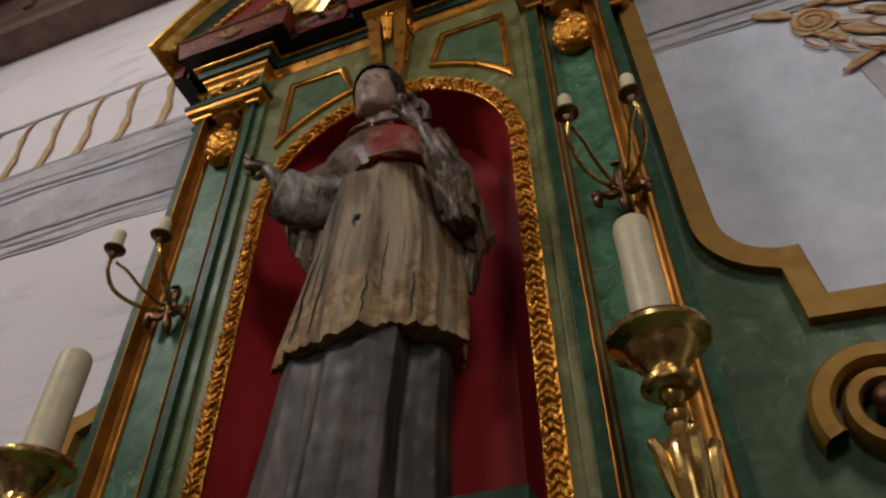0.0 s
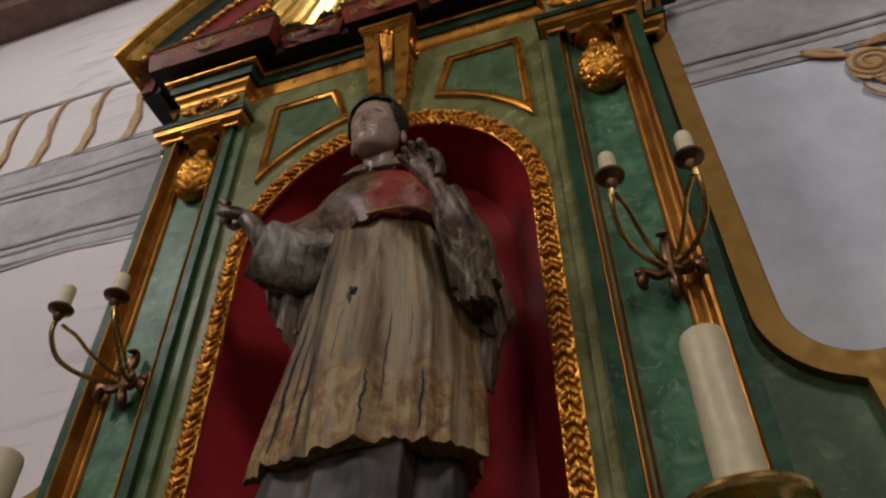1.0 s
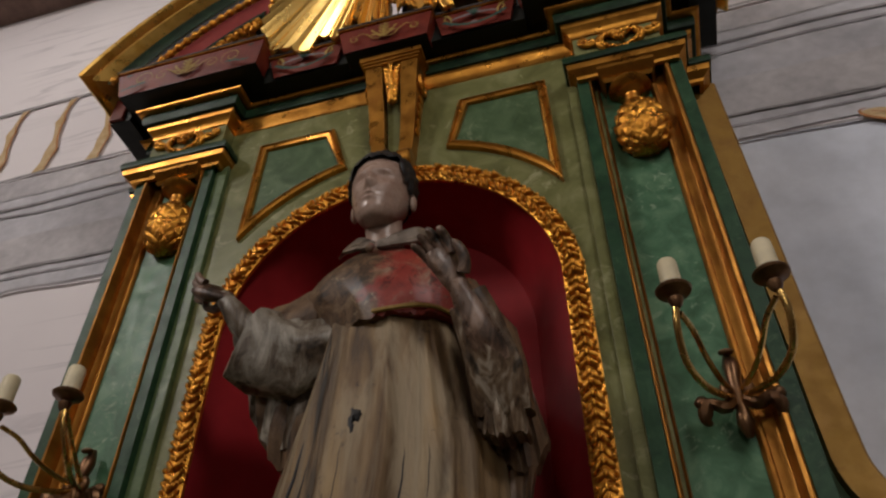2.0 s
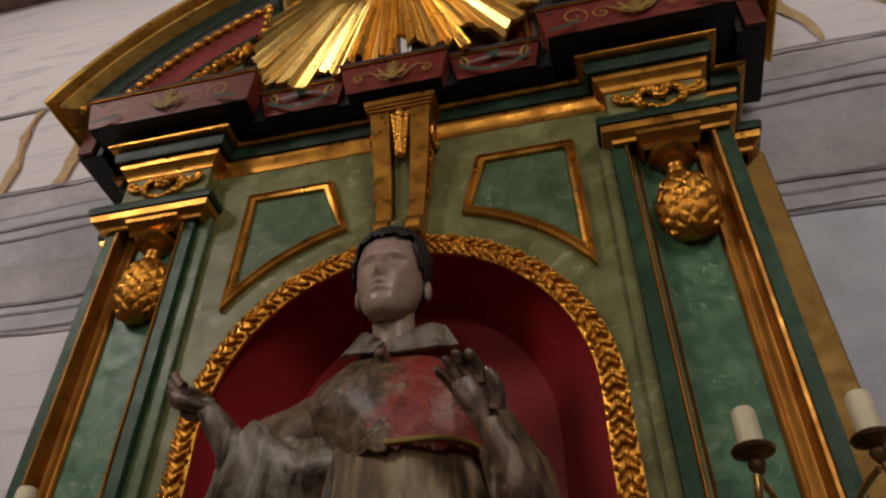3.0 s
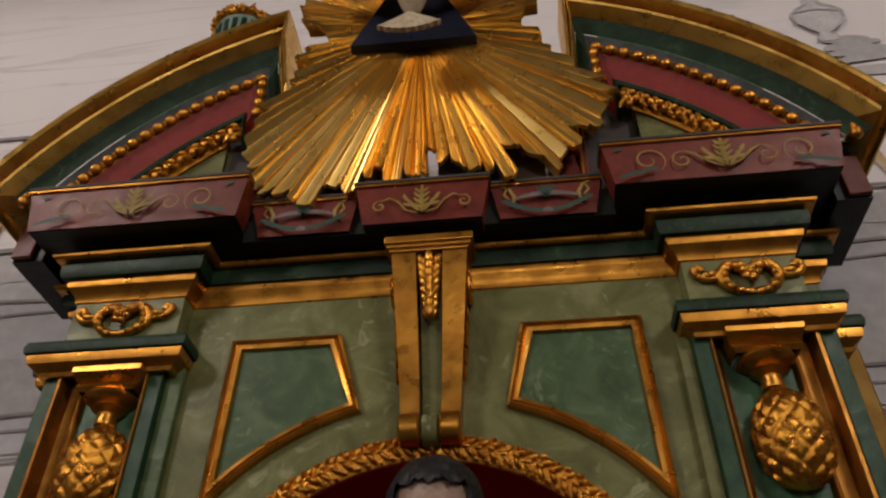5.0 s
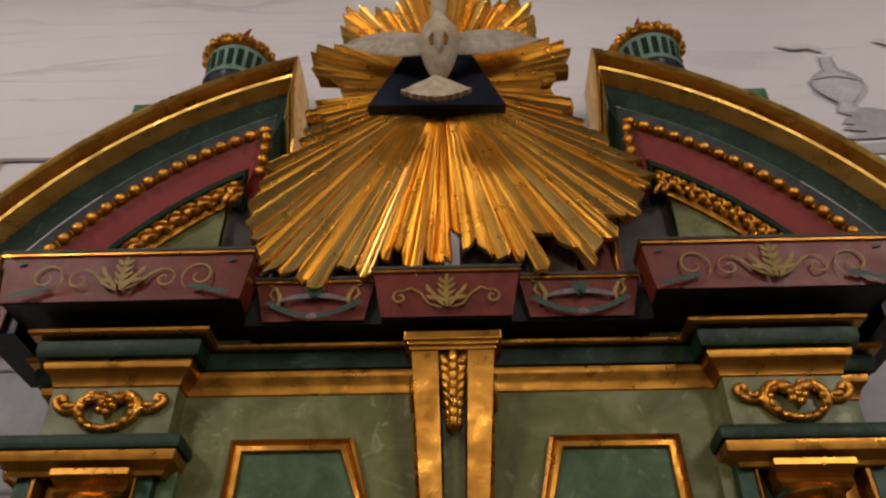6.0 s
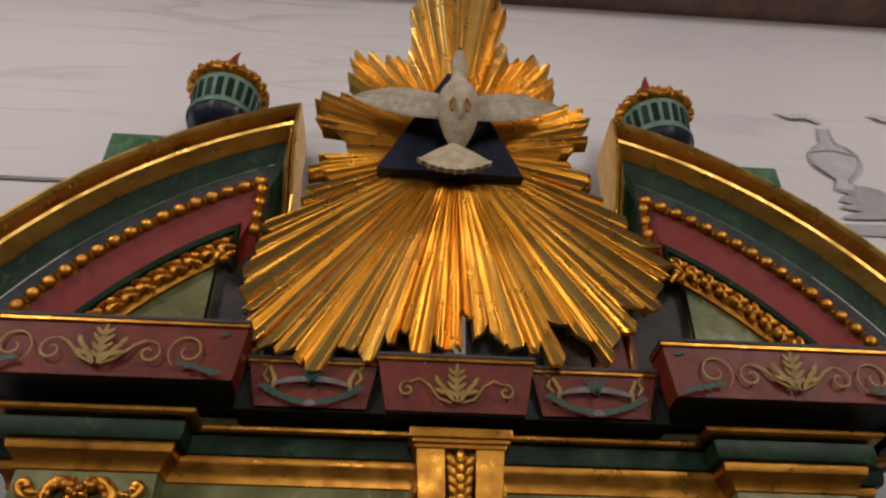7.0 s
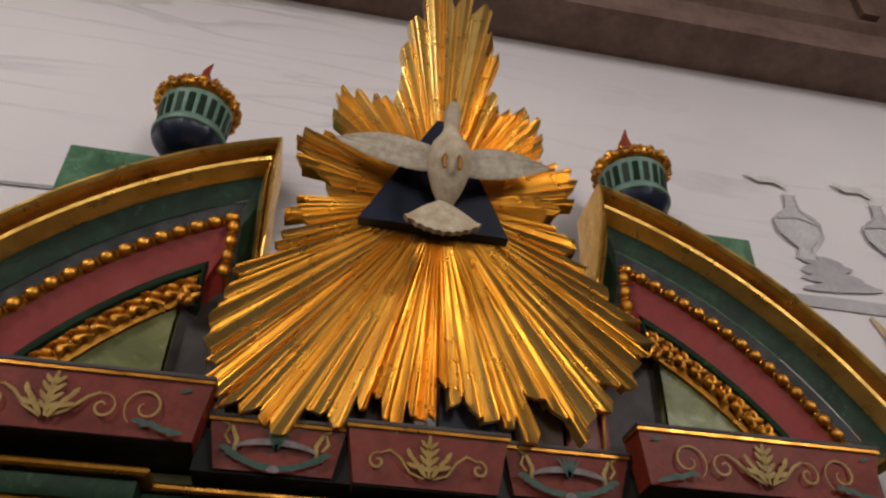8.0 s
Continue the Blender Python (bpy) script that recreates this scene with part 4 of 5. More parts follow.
for x0, x1, dy in ((-1.0, -0.36, 0.0), (-0.3, 0.3, 0.016), (0.36, 1.0, 0.0)):
    bm2 = bmesh.new()
    rows = [[(KX + key_half(z) * u, yy + (dy if v else 0) * 1.0, z) for u, v, yy in ((x0, 0, 0.0), (x0, 1, y), (x1, 1, y), (x1, 0, 0.0))] for z, y in outl]
    grid(bm2, rows)
    if x0 == -1.0:
        key = part("keystone", bm2, GOLD, altar, "gilt scrolled keystone bracket with a green centre", smooth=25)
    else:
        part("band" if x0 > 0 else "centre_band", bm2, GOLD if x0 > 0 else GREEN_PALE, key, smooth=25)
for u in (-0.66, 0.66, 0.0):
    bm2 = bmesh.new()
    w = 0.0145 if u else 0.012
    cx = KX + 0.042 * u
    lathe(bm2, [(0.02, -w), (0.023, -w * 0.8), (0.023, w * 0.8), (0.02, w)], (0, 0, 0), 20)
    bmesh.ops.transform(bm2, matrix=Matrix.Translation((cx, -0.026 if u else -0.02, 2.722)) @ Matrix.Rotation(radians(90), 4, "Y"), verts=bm2.verts)
    part("scroll", bm2, GOLD if u else GREEN_PALE, key, smooth=35)
for q in (-1, 1):
    bm2 = bmesh.new()
    tube(bm2, [(KX + q * (key_half(2.95) + 0.003), -0.02 + p[0], 2.95 + p[1]) for p in scroll(0, 0, 0.028, 1.6, 1.5)], 0.004, n=6)
    for k in range(5):
        ellipsoid(bm2, (KX + q * (key_half(2.9 - 0.02 * k) + 0.002), -0.02, 2.905 - 0.024 * k), (0.004, 0.014 - 0.0015 * k, 0.013), 8)
    part("side_scroll", bm2, GOLD_CARVED, key, smooth=True)
bm2 = bmesh.new()
for z0, z1, w, yy in ((3.0, 3.006, 0.061, -0.066), (3.006, 3.012, 0.064, -0.07), (3.012, 3.025, 0.0685, -0.074)):
    box(bm2, KX - w, KX + w, yy, -0.0, z0, z1, bevel=0.0015)
part("cap_plate", bm2, GOLD, key)
part("groove", boxes((KX - 0.024, KX + 0.024, -0.008, 0.0, 2.72, 2.999)), BLACK, key)
bm2 = bmesh.new()
for k in range(8):
    z = 2.988 - 0.0125 * k
    for q in (-1, 0, 1):
        ellipsoid(bm2, (KX + q * 0.012 * (1 - k / 10), -0.058 + 0.0022 * k - (0.005 if q == 0 else 0), z - abs(q) * 0.003), (0.0075, 0.007, 0.013), 8, turn=Matrix.Rotation(radians(q * 25), 4, "Y"))
part("leaf_drop", bm2, GOLD_CARVED, key, "carved gilt leaf drop", smooth=True)

# ---- broken pediment ----
PC, PR, X_END, X_TIP = 2.752, 0.84, 0.256, 0.74


def ped_line(d, s, n=30, tip=None):
    """The pediment's outline moved inwards by d: up the arc from the tip, then down the inner end."""
    r, xe = PR - d, X_END + 0.52 * d
    z_low = 3.143
    a0 = math.asin(min(1, (z_low - PC) / r))
    if tip:
        a0 = math.acos(min(1, tip / r))
    a1 = math.acos(xe / r)
    pts = [(s * r * math.cos(a0 + (a1 - a0) * k / n), PC + r * math.sin(a0 + (a1 - a0) * k / n)) for k in range(n + 1)]
    return pts + [(s * xe, 3.108)]


BANDS = [
    ("gilt_moulding", [(0.0, -0.04), (0.0, -0.144), (0.003, -0.149), (0.008, -0.15), (0.012, -0.146), (0.0145, -0.136), (0.0165, -0.115), (0.0205, -0.114), (0.0225, -0.129), (0.027, -0.127), (0.032, -0.118), (0.038, -0.106), (0.041, -0.1)], GOLD_MOULD),
    ("green_band", [(0.041, -0.104), (0.048, -0.1), (0.062, -0.096), (0.074, -0.093)], GREEN_DARK),
    ("slate_band", [(0.074, -0.091), (0.084, -0.086), (0.091, -0.082)], SLATE),
    ("bead_ground", [(0.091, -0.084), (0.101, -0.08), (0.105, -0.076)], GOLD),
    ("rose_band", [(0.105, -0.08), (0.111, -0.077), (0.148, -0.066), (0.151, -0.062)], ROSE),
    ("green_fillet", [(0.151, -0.07), (0.155, -0.073), (0.161, -0.07), (0.163, -0.058)], GREEN_DARK),
    ("carved_ground", [(0.163, -0.062), (0.178, -0.062), (0.197, -0.056), (0.199, -0.03)], GOLD_CARVED),
]


def bead():
    bm = bmesh.new()
    ellipsoid(bm, (0, 0, 0), (0.0112, 0.009, 0.0092), 12)
    tube(bm, [(-0.0125, 0, -0.006), (-0.0125, -0.005, 0), (-0.0125, 0, 0.006)], 0.0024, n=6)
    return shared("bead", bm, GOLD_CARVED)


def carved():
    bm = bmesh.new()
    for q in (-1, 1):
        ellipsoid(bm, (0.006 * q, -0.002, 0.004 * q), (0.009, 0.008, 0.006), 8, turn=Matrix.Rotation(0.6 * q, 4, "Y"))
        ellipsoid(bm, (-0.006 * q, -0.001, 0.009 * q), (0.006, 0.006, 0.005), 8)
        tube(bm, [(0.012 * q, 0, -0.012 * q), (0.004 * q, -0.006, -0.008 * q), (-0.004 * q, -0.004, -0.003 * q)], 0.0032, n=5)
    return shared("carved_leaf", bm, GOLD_CARVED)


BEAD, CARVED = bead(), carved()
for s in (-1, 1):
    ped = None
    for name, prof, m in BANDS:
        bm = bmesh.new()
        far = X_TIP if s < 0 else X_TIP - 0.012
        ends = [min(far, far - 0.15 - y) if name == "gilt_moulding" else None for d, y in prof]
        ends = [far if e and prof[k][1] == -0.04 else e for k, e in enumerate(ends)]
        rows = [[(x, y, z) for x, z in ped_line(d, s, tip=e)] for (d, y), e in zip(prof, ends)]
        tips = [r[0] for r in rows[1:]]
        for row in rows:
            x, y, z = row.pop()
            if name != "carved_ground":
                top = row[-1]
                row += [(x, y, top[2] * 0.86 + z * 0.14), (x, y + 0.055, top[2] * 0.66 + z * 0.34), (x, y + 0.1, z)]
        grid(bm, rows)
        if name == "gilt_moulding":
            # the moulding turns the corner at the tip and runs back along the side
            grid(bm, [tips, [(x, 0.112, z) for x, y, z in tips]])
        if ped is None:
            ped = part("pediment_half", bm, m, altar, "gilt and green half of a broken arched pediment", smooth=30)
        else:
            part(name, bm, m, ped, smooth=30)
    # tympanum block with its own side
    bm = bmesh.new()
    line = ped_line(0.199, s)
    face = [bm.verts.new((x + (s * 0.004 if i > 29 else 0), -0.052, z)) for i, (x, z) in enumerate(line)]
    bm.faces.new(face)
    grid(bm, [[(x, -0.052, z) for x, z in line[-2:]], [(x + s * 0.006, 0.05, z) for x, z in line[-2:]]])
    part("tympanum", bm, GREEN_PALE, ped, "pale olive marbled tympanum")
    # rear of the half and its inner end
    bm = bmesh.new()
    back = [bm.verts.new((x, -0.036, z)) for x, z in ped_line(0.03, s, tip=0.7)]
    bm.faces.new(back)
    part("rear_board", bm, VENEER, ped)
    part("return_block", boxes((s * (0.654 if s < 0 else 0.643), s * (0.689 if s < 0 else 0.678), -0.064, -0.0545, 3.05, 3.127), bevel=0.002), BRICK, ped)
    bm = bmesh.new()
    ellipsoid(bm, (s * 0.66, -0.118, 3.122), (0.01, 0.01, 0.012), 10)
    ellipsoid(bm, (s * 0.662, -0.114, 3.138), (0.006, 0.006, 0.008), 8)
    part("knob", bm, GOLD, ped, smooth=True)
    beads = ped_line(0.097, s)
    total = length(beads)
    count = int(total / 0.0255)
    for k in range(count):
        x, z, a = along(beads, (k + 0.5) * total / count)
        if abs(x) < 0.318 and z < 3.33:
            continue
        piece("bead", BEAD, Matrix.Translation((x, -0.0865, z)) @ Matrix.Rotation(-a, 4, "Y"), ped)
    leaves = ped_line(0.18, s)[:-1]
    leaves.append((leaves[-1][0], leaves[-1][1] - 0.035))
    total = length(leaves)
    count = int(total / 0.025)
    for k in range(count):
        x, z, a = along(leaves, (k + 0.5) * total / count)
        piece("carved_leaf", CARVED, Matrix.Translation((x, -0.068, z)) @ Matrix.Rotation(-a + 0.2 * math.sin(k * 2), 4, "Y"), ped)

# ---- sunburst ----
SUN = (-0.003, 3.47)


def sun_y(z, x=0.0):
    """The face of the sunburst: it leans forward with height and curves back to its sides."""
    return -0.08 - 0.13 * (z - 3.1) + 0.1 * x * x


# reach of the rays by their heading, in degrees from straight up, clockwise
REACH = [
    (-180, 0.345), (-174, 0.35), (-168, 0.335), (-163, 0.36), (-157, 0.385), (-150, 0.42), (-144, 0.435), (-138, 0.42), (-132, 0.395), (-127, 0.37), (-124, 0.355),
    (-121, 0.345), (-117, 0.3), (-113, 0.265), (-109, 0.23), (-105, 0.22), (-100, 0.235), (-95, 0.215), (-90, 0.17), (-84, 0.19), (-78, 0.235), (-73, 0.24), (-68, 0.245), (-63, 0.235), (-58, 0.19),
    (-53, 0.225), (-48, 0.25), (-43, 0.265), (-37, 0.25), (-31, 0.225), (-26, 0.2), (-20, 0.235), (-16, 0.31), (-12, 0.36), (-8, 0.42), (-3, 0.47),
    (3, 0.475), (8, 0.42), (12, 0.37), (16, 0.31), (20, 0.24), (26, 0.225), (32, 0.24), (38, 0.255), (44, 0.245), (50, 0.205), (55, 0.19), (60, 0.205), (66, 0.235), (72, 0.245), (78, 0.22),
    (84, 0.2), (90, 0.16), (96, 0.2), (101, 0.235), (106, 0.22), (111, 0.28), (116, 0.355), (120, 0.375), (124, 0.37), (127, 0.38), (131, 0.395), (136, 0.385), (141, 0.395), (147, 0.405), (152, 0.33), (157, 0.395), (162, 0.36), (167, 0.34), (172, 0.325), (176, 0.285), (180, 0.345),
]
sun = part("sunburst", boxes((-0.05, 0.05, sun_y(3.47) + 0.006, sun_y(3.47) + 0.03, 3.4, 3.54)), VENEER, altar, "burnished gold sunburst of carved rays")
rng = random.Random(4)
rays = []
a = -180.0
while a < 180:
    low = abs(a) > 118
    w = rng.uniform(2.3, 4.6) if low else rng.uniform(3.2, 5.6)
    rays.append((a, min(a + w, 180.0)))
    a += w
hd, hr = [r[0] for r in REACH], [r[1] for r in REACH]
for k, (a0, a1) in enumerate(rays):
    mid = (a0 + a1) / 2
    low = abs(mid) > 116
    reach = float(np.interp(mid, hd, hr)) * (1 + rng.uniform(-0.055 if low else -0.05, 0.03)) * (1.025 if low else 1.0)
    skew = rng.uniform(-0.045, 0.045)
    bm = bmesh.new()
    rows = []
    lift = rng.uniform(0.0, 0.004)
    cut = rng.uniform(0.25, 0.75)
    top = rng.uniform(0.34, 0.62)
    roll = rng.uniform(-0.007, 0.007)
    flutes = ((0.0, -0.004), (0.04, 0.003), (0.14, 0.0045), (0.2, 0.0028), (top - 0.08, 0.008), (top, 0.009), (top + 0.08, 0.0075), (0.84, 0.0018), (0.9, 0.0034), (0.96, 0.0025), (1.0, -0.004))
    for f in (0.09, 0.4, 0.75, 1.0):
        row = []
        for j, (u, h) in enumerate(flutes):
            ang = radians(a0 + (a1 - a0) * (u * 1.02 - 0.01))
            tip = 1.0 if f < 1 else 1.0 - 0.05 * (abs(u - cut) * 1.6) + 2.2 * skew * (u - 0.5)
            r = reach * f * tip
            x, z = SUN[0] + r * math.sin(ang), SUN[1] + r * math.cos(ang)
            row.append((x, sun_y(z, x) - (1.3 * h * (0.3 + 0.7 * f) + (lift + roll * (u - 0.5)) * f) - 0.004, z))
        rows.append(row)
    grid(bm, rows)
    grid(bm, [rows[-1], [(x, y + 0.009, z) for x, y, z in rows[-1]]])
    grid(bm, [[r[0] for r in rows], [(r[0][0], r[0][1] + 0.014, r[0][2]) for r in rows]])
    grid(bm, [[r[-1] for r in rows], [(r[-1][0], r[-1][1] + 0.014, r[-1][2]) for r in rows]])
    part("ray", bm, GOLD_RAY, sun, smooth=25)
tri = [(-0.126, 3.41), (0.1, 3.406), (0.004, 3.606), (-0.02, 3.606)]
bm = bmesh.new()
vs = grid(bm, [[(x, sun_y(z) - o, z) for x, z in tri] for o in (0.012, 0.032)], close_v=True)
bm.faces.new(vs[0])
bm.faces.new(vs[1])
part("triangle", bm, NAVY, sun, "dark blue triangle behind the dove")

# ---- carved dove ----
dove = thing("dove_carving", "worn white carved wooden dove with spread wings on the sunburst", "carving", (-0.006, -0.21, 3.48))


def dove_part(name, bm, material):
    bmesh.ops.transform(bm, matrix=Matrix.Translation((0.006, 0.21, -3.48)), verts=bm.verts)
    return part(name, bm, material, dove, smooth=50)


bm = bmesh.new()
body = [(0.006, -0.198, 3.408), (0.013, -0.203, 3.418), (0.022, -0.21, 3.434), (0.029, -0.217, 3.454), (0.0325, -0.222, 3.474), (0.032, -0.225, 3.49), (0.027, -0.227, 3.505), (0.019, -0.229, 3.517), (0.0135, -0.23, 3.527), (0.0115, -0.232, 3.538), (0.0125, -0.235, 3.549), (0.0135, -0.238, 3.557), (0.0115, -0.243, 3.566), (0.006, -0.25, 3.572), (0.002, -0.258, 3.573)]
rows = []
for r, y, z in body:
    rows.append([(-0.006 + r * math.cos(t), y + 0.85 * r * math.sin(t), z) for t in (2 * math.pi * k / 24 for k in range(24))])
vs = grid(bm, rows, close_v=True)
bm.faces.new(vs[0])
bm.faces.new(vs[-1])
dove_part("body", bm, DOVE)
# tail fan of carved feathers, scalloped at its end
bm = bmesh.new()
rows = []
for f in np.linspace(0, 1, 7):
    rows.append([(-0.011 + (0.011 + 0.044 * f ** 0.85) * u, -0.2 - 0.012 * f - 0.008 * (1 - u * u) - 0.0016 * abs(math.cos(u * 14)) * f, 3.418 - 0.07 * f * (1 - 0.38 * u * u) + (0.004 * abs(math.sin(u * 14)) if f == 1 else 0)) for u in np.linspace(-1, 1, 61)])
grid(bm, rows)
grid(bm, [[(x, y + 0.01, z) for x, y, z in r] for r in rows])
grid(bm, [rows[-1], [(x, y + 0.01, z) for x, y, z in rows[-1]]])
dove_part("tail", bm, DOVE)
# wings: arched leading edge, three tiers of feathers, thin at the tip
for q in (-1, 1):
    bm = bmesh.new()
    rows = []
    for u in np.linspace(0, 1, 71):
        x = -0.006 + q * (0.022 + 0.138 * u)
        lead = 3.514 + 0.038 * math.sin(min(1.0, u * 1.15) * 1.75) - 0.012 * u * u
        trail = 3.47 + 0.072 * u ** 1.7
        chord = max(0.002, lead - trail) * (1 - 0.6 * max(0.0, u - 0.8))
        yy = -0.206 + 0.03 * u
        row = []
        for v in np.linspace(0, 1, 25):
            tier = 0.0022 * ((v * 3) % 1.0) * (1 - 0.5 * u)
            feather = 0.0013 * abs(math.sin(u * 34 + v * 3)) * (0.2 + 0.8 * v)
            row.append((x + q * 0.018 * v * v * u, yy - 0.006 * (1 - v) - tier - feather, lead - chord * v - 0.002 * abs(math.sin(u * 34 + 3)) * v ** 3))
        rows.append(row + [(x, yy + 0.006, lead - chord * 0.9), (x, yy + 0.006, lead)])
    grid(bm, rows, close_v=True)
    dove_part("wing", bm, WING)
for q in (-1, 1):
    bm = bmesh.new()
    tube(bm, [(-0.006 + q * 0.011, -0.2445, 3.446), (-0.006 + q * 0.0125, -0.2475, 3.458), (-0.006 + q * 0.01, -0.249, 3.468)], [0.0028, 0.0038, 0.0022], n=7)
    dove_part("foot", bm, GOLD_DULL)

# ---- urns on pedestals behind the pediment ----
for s, ux in ((-1, -0.446), (1, 0.425)):
    part("pedestal", boxes((s * 0.34, s * 0.612, -0.002, 0.15, 3.12, 3.6), bevel=0.003), GREEN_MID, altar, "sea-green marbled pedestal block")
    urn = thing("urn", "green fluted urn with gilt wreath and red flame", "urn", (ux, 0.06, 3.6), "urns on the pediment")
    bm = bmesh.new()
    lathe(bm, [(0.045, 0.0), (0.045, 0.012), (0.03, 0.02), (0.018, 0.035), (0.016, 0.05), (0.024, 0.056)], (0, 0, 0))
    part("foot", bm, GREEN_DARK, urn, smooth=35)
    bm = bmesh.new()
    lathe(bm, [(0.02, 0.055), (0.036, 0.06), (0.05, 0.07), (0.06, 0.084), (0.063, 0.096)], (0, 0, 0), 48, 0.03, 8)
    part("bowl", bm, NAVY, urn, "dark blue lobed bowl", smooth=60)
    bm = bmesh.new()
    lathe(bm, [(0.06, 0.094), (0.0665, 0.097), (0.0675, 0.104), (0.063, 0.108), (0.062, 0.112), (0.066, 0.165), (0.067, 0.168), (0.067, 0.176)], (0, 0, 0), 48)
    part("drum", bm, SEA_PALE, urn, "pale green drum", smooth=35)
    bm = bmesh.new()
    grid(bm, [[(x, -(0.0622 + (z - 0.112) * 0.0755) + y, z) for x, y in ((-0.0066, 0.001), (-0.0052, -0.0014), (0.0052, -0.0014), (0.0066, 0.001))] for z in (0.1145, 0.119, 0.156, 0.161)])
    flute = shared("flute", bm, GREEN_DARK)
    for k in range(20):
        t = 2 * math.pi * k / 20
        piece("flute", flute, Matrix.Rotation(t, 4, "Z"), urn)
    bm = bmesh.new()
    for k in range(60):
        t = 2 * math.pi * k / 60
        ellipsoid(bm, (0.073 * math.cos(t), 0.073 * math.sin(t), 0.186 + 0.007 * math.sin(k * 2.3)), (0.011, 0.006, 0.0075), 6, turn=Matrix.Rotation(t + 0.9 * math.sin(k * 1.7), 4, "Z"))
    lathe(bm, [(0.066, 0.172), (0.075, 0.178), (0.077, 0.19), (0.07, 0.2), (0.03, 0.205)], (0, 0, 0), 32)
    part("wreath", bm, GOLD_CARVED, urn, "gilt leaf wreath", smooth=60)
    bm = bmesh.new()
    for q, h, dx in ((0, 0.125, 0.0), (1, 0.085, 0.014), (-1, 0.09, -0.012), (2, 0.07, 0.024)):
        pts = curve_points([(dx * 0.4, 0, 0.19), (dx * 1.2 + 0.006, 0, 0.19 + h * 0.35), (dx * 0.9 - 0.004, -0.004, 0.19 + h * 0.7), (dx * 1.2 + 0.003, 0, 0.19 + h)], 10)
        tube(bm, pts, [0.012, 0.014, 0.0145, 0.014, 0.013, 0.0115, 0.0095, 0.0075, 0.0055, 0.0035, 0.001], n=8)
    part("flame", bm, FLAME, urn, "carved red flame", smooth=True)

# ---- wall sconces ----
for s, sx, gap in ((1, 0.496, 0.057), (-1, -0.4725, 0.0575)):
    sc = thing("wall_sconce", "old brass two-armed wall sconce with short ivory candles", "sconce", (sx, -0.006, 2.13), "sconces on the pilasters")
    bm = bmesh.new()
    tube(bm, curve_points([(0, -0.004, 0.075), (0.002, -0.012, 0.05), (-0.001, -0.016, 0.02), (0, -0.014, -0.015), (0.001, -0.006, -0.05)], 16), [0.004, 0.006, 0.008, 0.01, 0.011, 0.011, 0.01, 0.009, 0.0085, 0.008, 0.0075, 0.007, 0.008, 0.01, 0.011, 0.008, 0.004], n=8)
    for q in (-1, 1):
        tube(bm, curve_points([(0, -0.012, 0.005), (q * 0.02, -0.02, -0.012), (q * 0.038, -0.022, -0.004), (q * 0.046, -0.02, -0.024), (q * 0.04, -0.014, -0.03)], 14), [0.006, 0.007, 0.008, 0.009, 0.009, 0.008, 0.0075, 0.008, 0.0095, 0.01, 0.009, 0.007, 0.006, 0.005, 0.003], n=7)
        ellipsoid(bm, (q * 0.046, -0.021, -0.002), (0.01, 0.009, 0.009), 8)
        ellipsoid(bm, (q * 0.014, -0.02, 0.012), (0.008, 0.008, 0.012), 8)
    ellipsoid(bm, (0, -0.02, 0.068), (0.011, 0.007, 0.004), 10)
    part("leaf_plate", bm, BRONZE, sc, "dark bronze leaf backplate", smooth=True)
    for q in (-1, 1):
        cx, cy, cz = q * gap, -0.155, 0.066
        bm = bmesh.new()
        tube(bm, curve_points([(q * 0.008, -0.016, 0.004), (q * 0.024, -0.045, -0.006), (q * 0.042, -0.08, -0.012), (q * gap * 1.04, -0.12, -0.002), (q * gap * 1.1, -0.148, 0.03), (cx, cy, cz)], 26), 0.0046, n=8)
        tube(bm, curve_points([(q * 0.008, -0.018, 0.012), (q * 0.022, -0.05, 0.018), (q * 0.034, -0.085, 0.03), (q * 0.043, -0.115, 0.046), (cx * 0.97, cy + 0.012, cz - 0.012)], 18), 0.0038, n=7)
        part("arm", bm, BRASS, sc, smooth=True)
        bm = bmesh.new()
        lathe(bm, [(0.004, -0.012), (0.008, -0.006), (0.0095, 0.0), (0.006, 0.004), (0.012, 0.008), (0.021, 0.011), (0.0225, 0.014), (0.021, 0.0165), (0.0125, 0.0165)], (cx, cy, cz), 24)
        part("drip_pan", bm, BRONZE, sc, smooth=40)
        bm = bmesh.new()
        h = 0.056 if q * s < 0 else 0.06
        lathe(bm, [(0.0125, 0.014), (0.0128, 0.03), (0.0125, h), (0.0105, h + 0.004), (0.003, h + 0.005)], (cx, cy, cz), 20)
        tube(bm, [(cx, cy, cz + h), (cx + 0.001, cy, cz + h + 0.008)], 0.0012, n=5)
        part("candle", bm, WAX, sc, "short ivory candle", smooth=40)

# ---- altar shelf, candlesticks and candles ----
SHELF = 1.1
table = thing("altar_table", "green marbled altar table with a raised shelf against the altarpiece", "altar")
part("shelf", boxes((-0.95, 0.95, -0.32, -0.001, 0.0, SHELF), bevel=0.004), GREEN_PANEL, table)
part("tabletop", boxes((-1.0, 1.0, -0.72, -0.321, 0.86, 0.95), bevel=0.006), GREEN_PANEL, table)
part("front", boxes((-0.9, 0.9, -0.64, -0.3215, 0.0, 0.859)), GREEN_PANEL, table)
part("lower_panel", boxes((-0.6, 0.6, 0.01, WALL_Y, 0.0, 1.2)), GREEN_PANEL, altar)

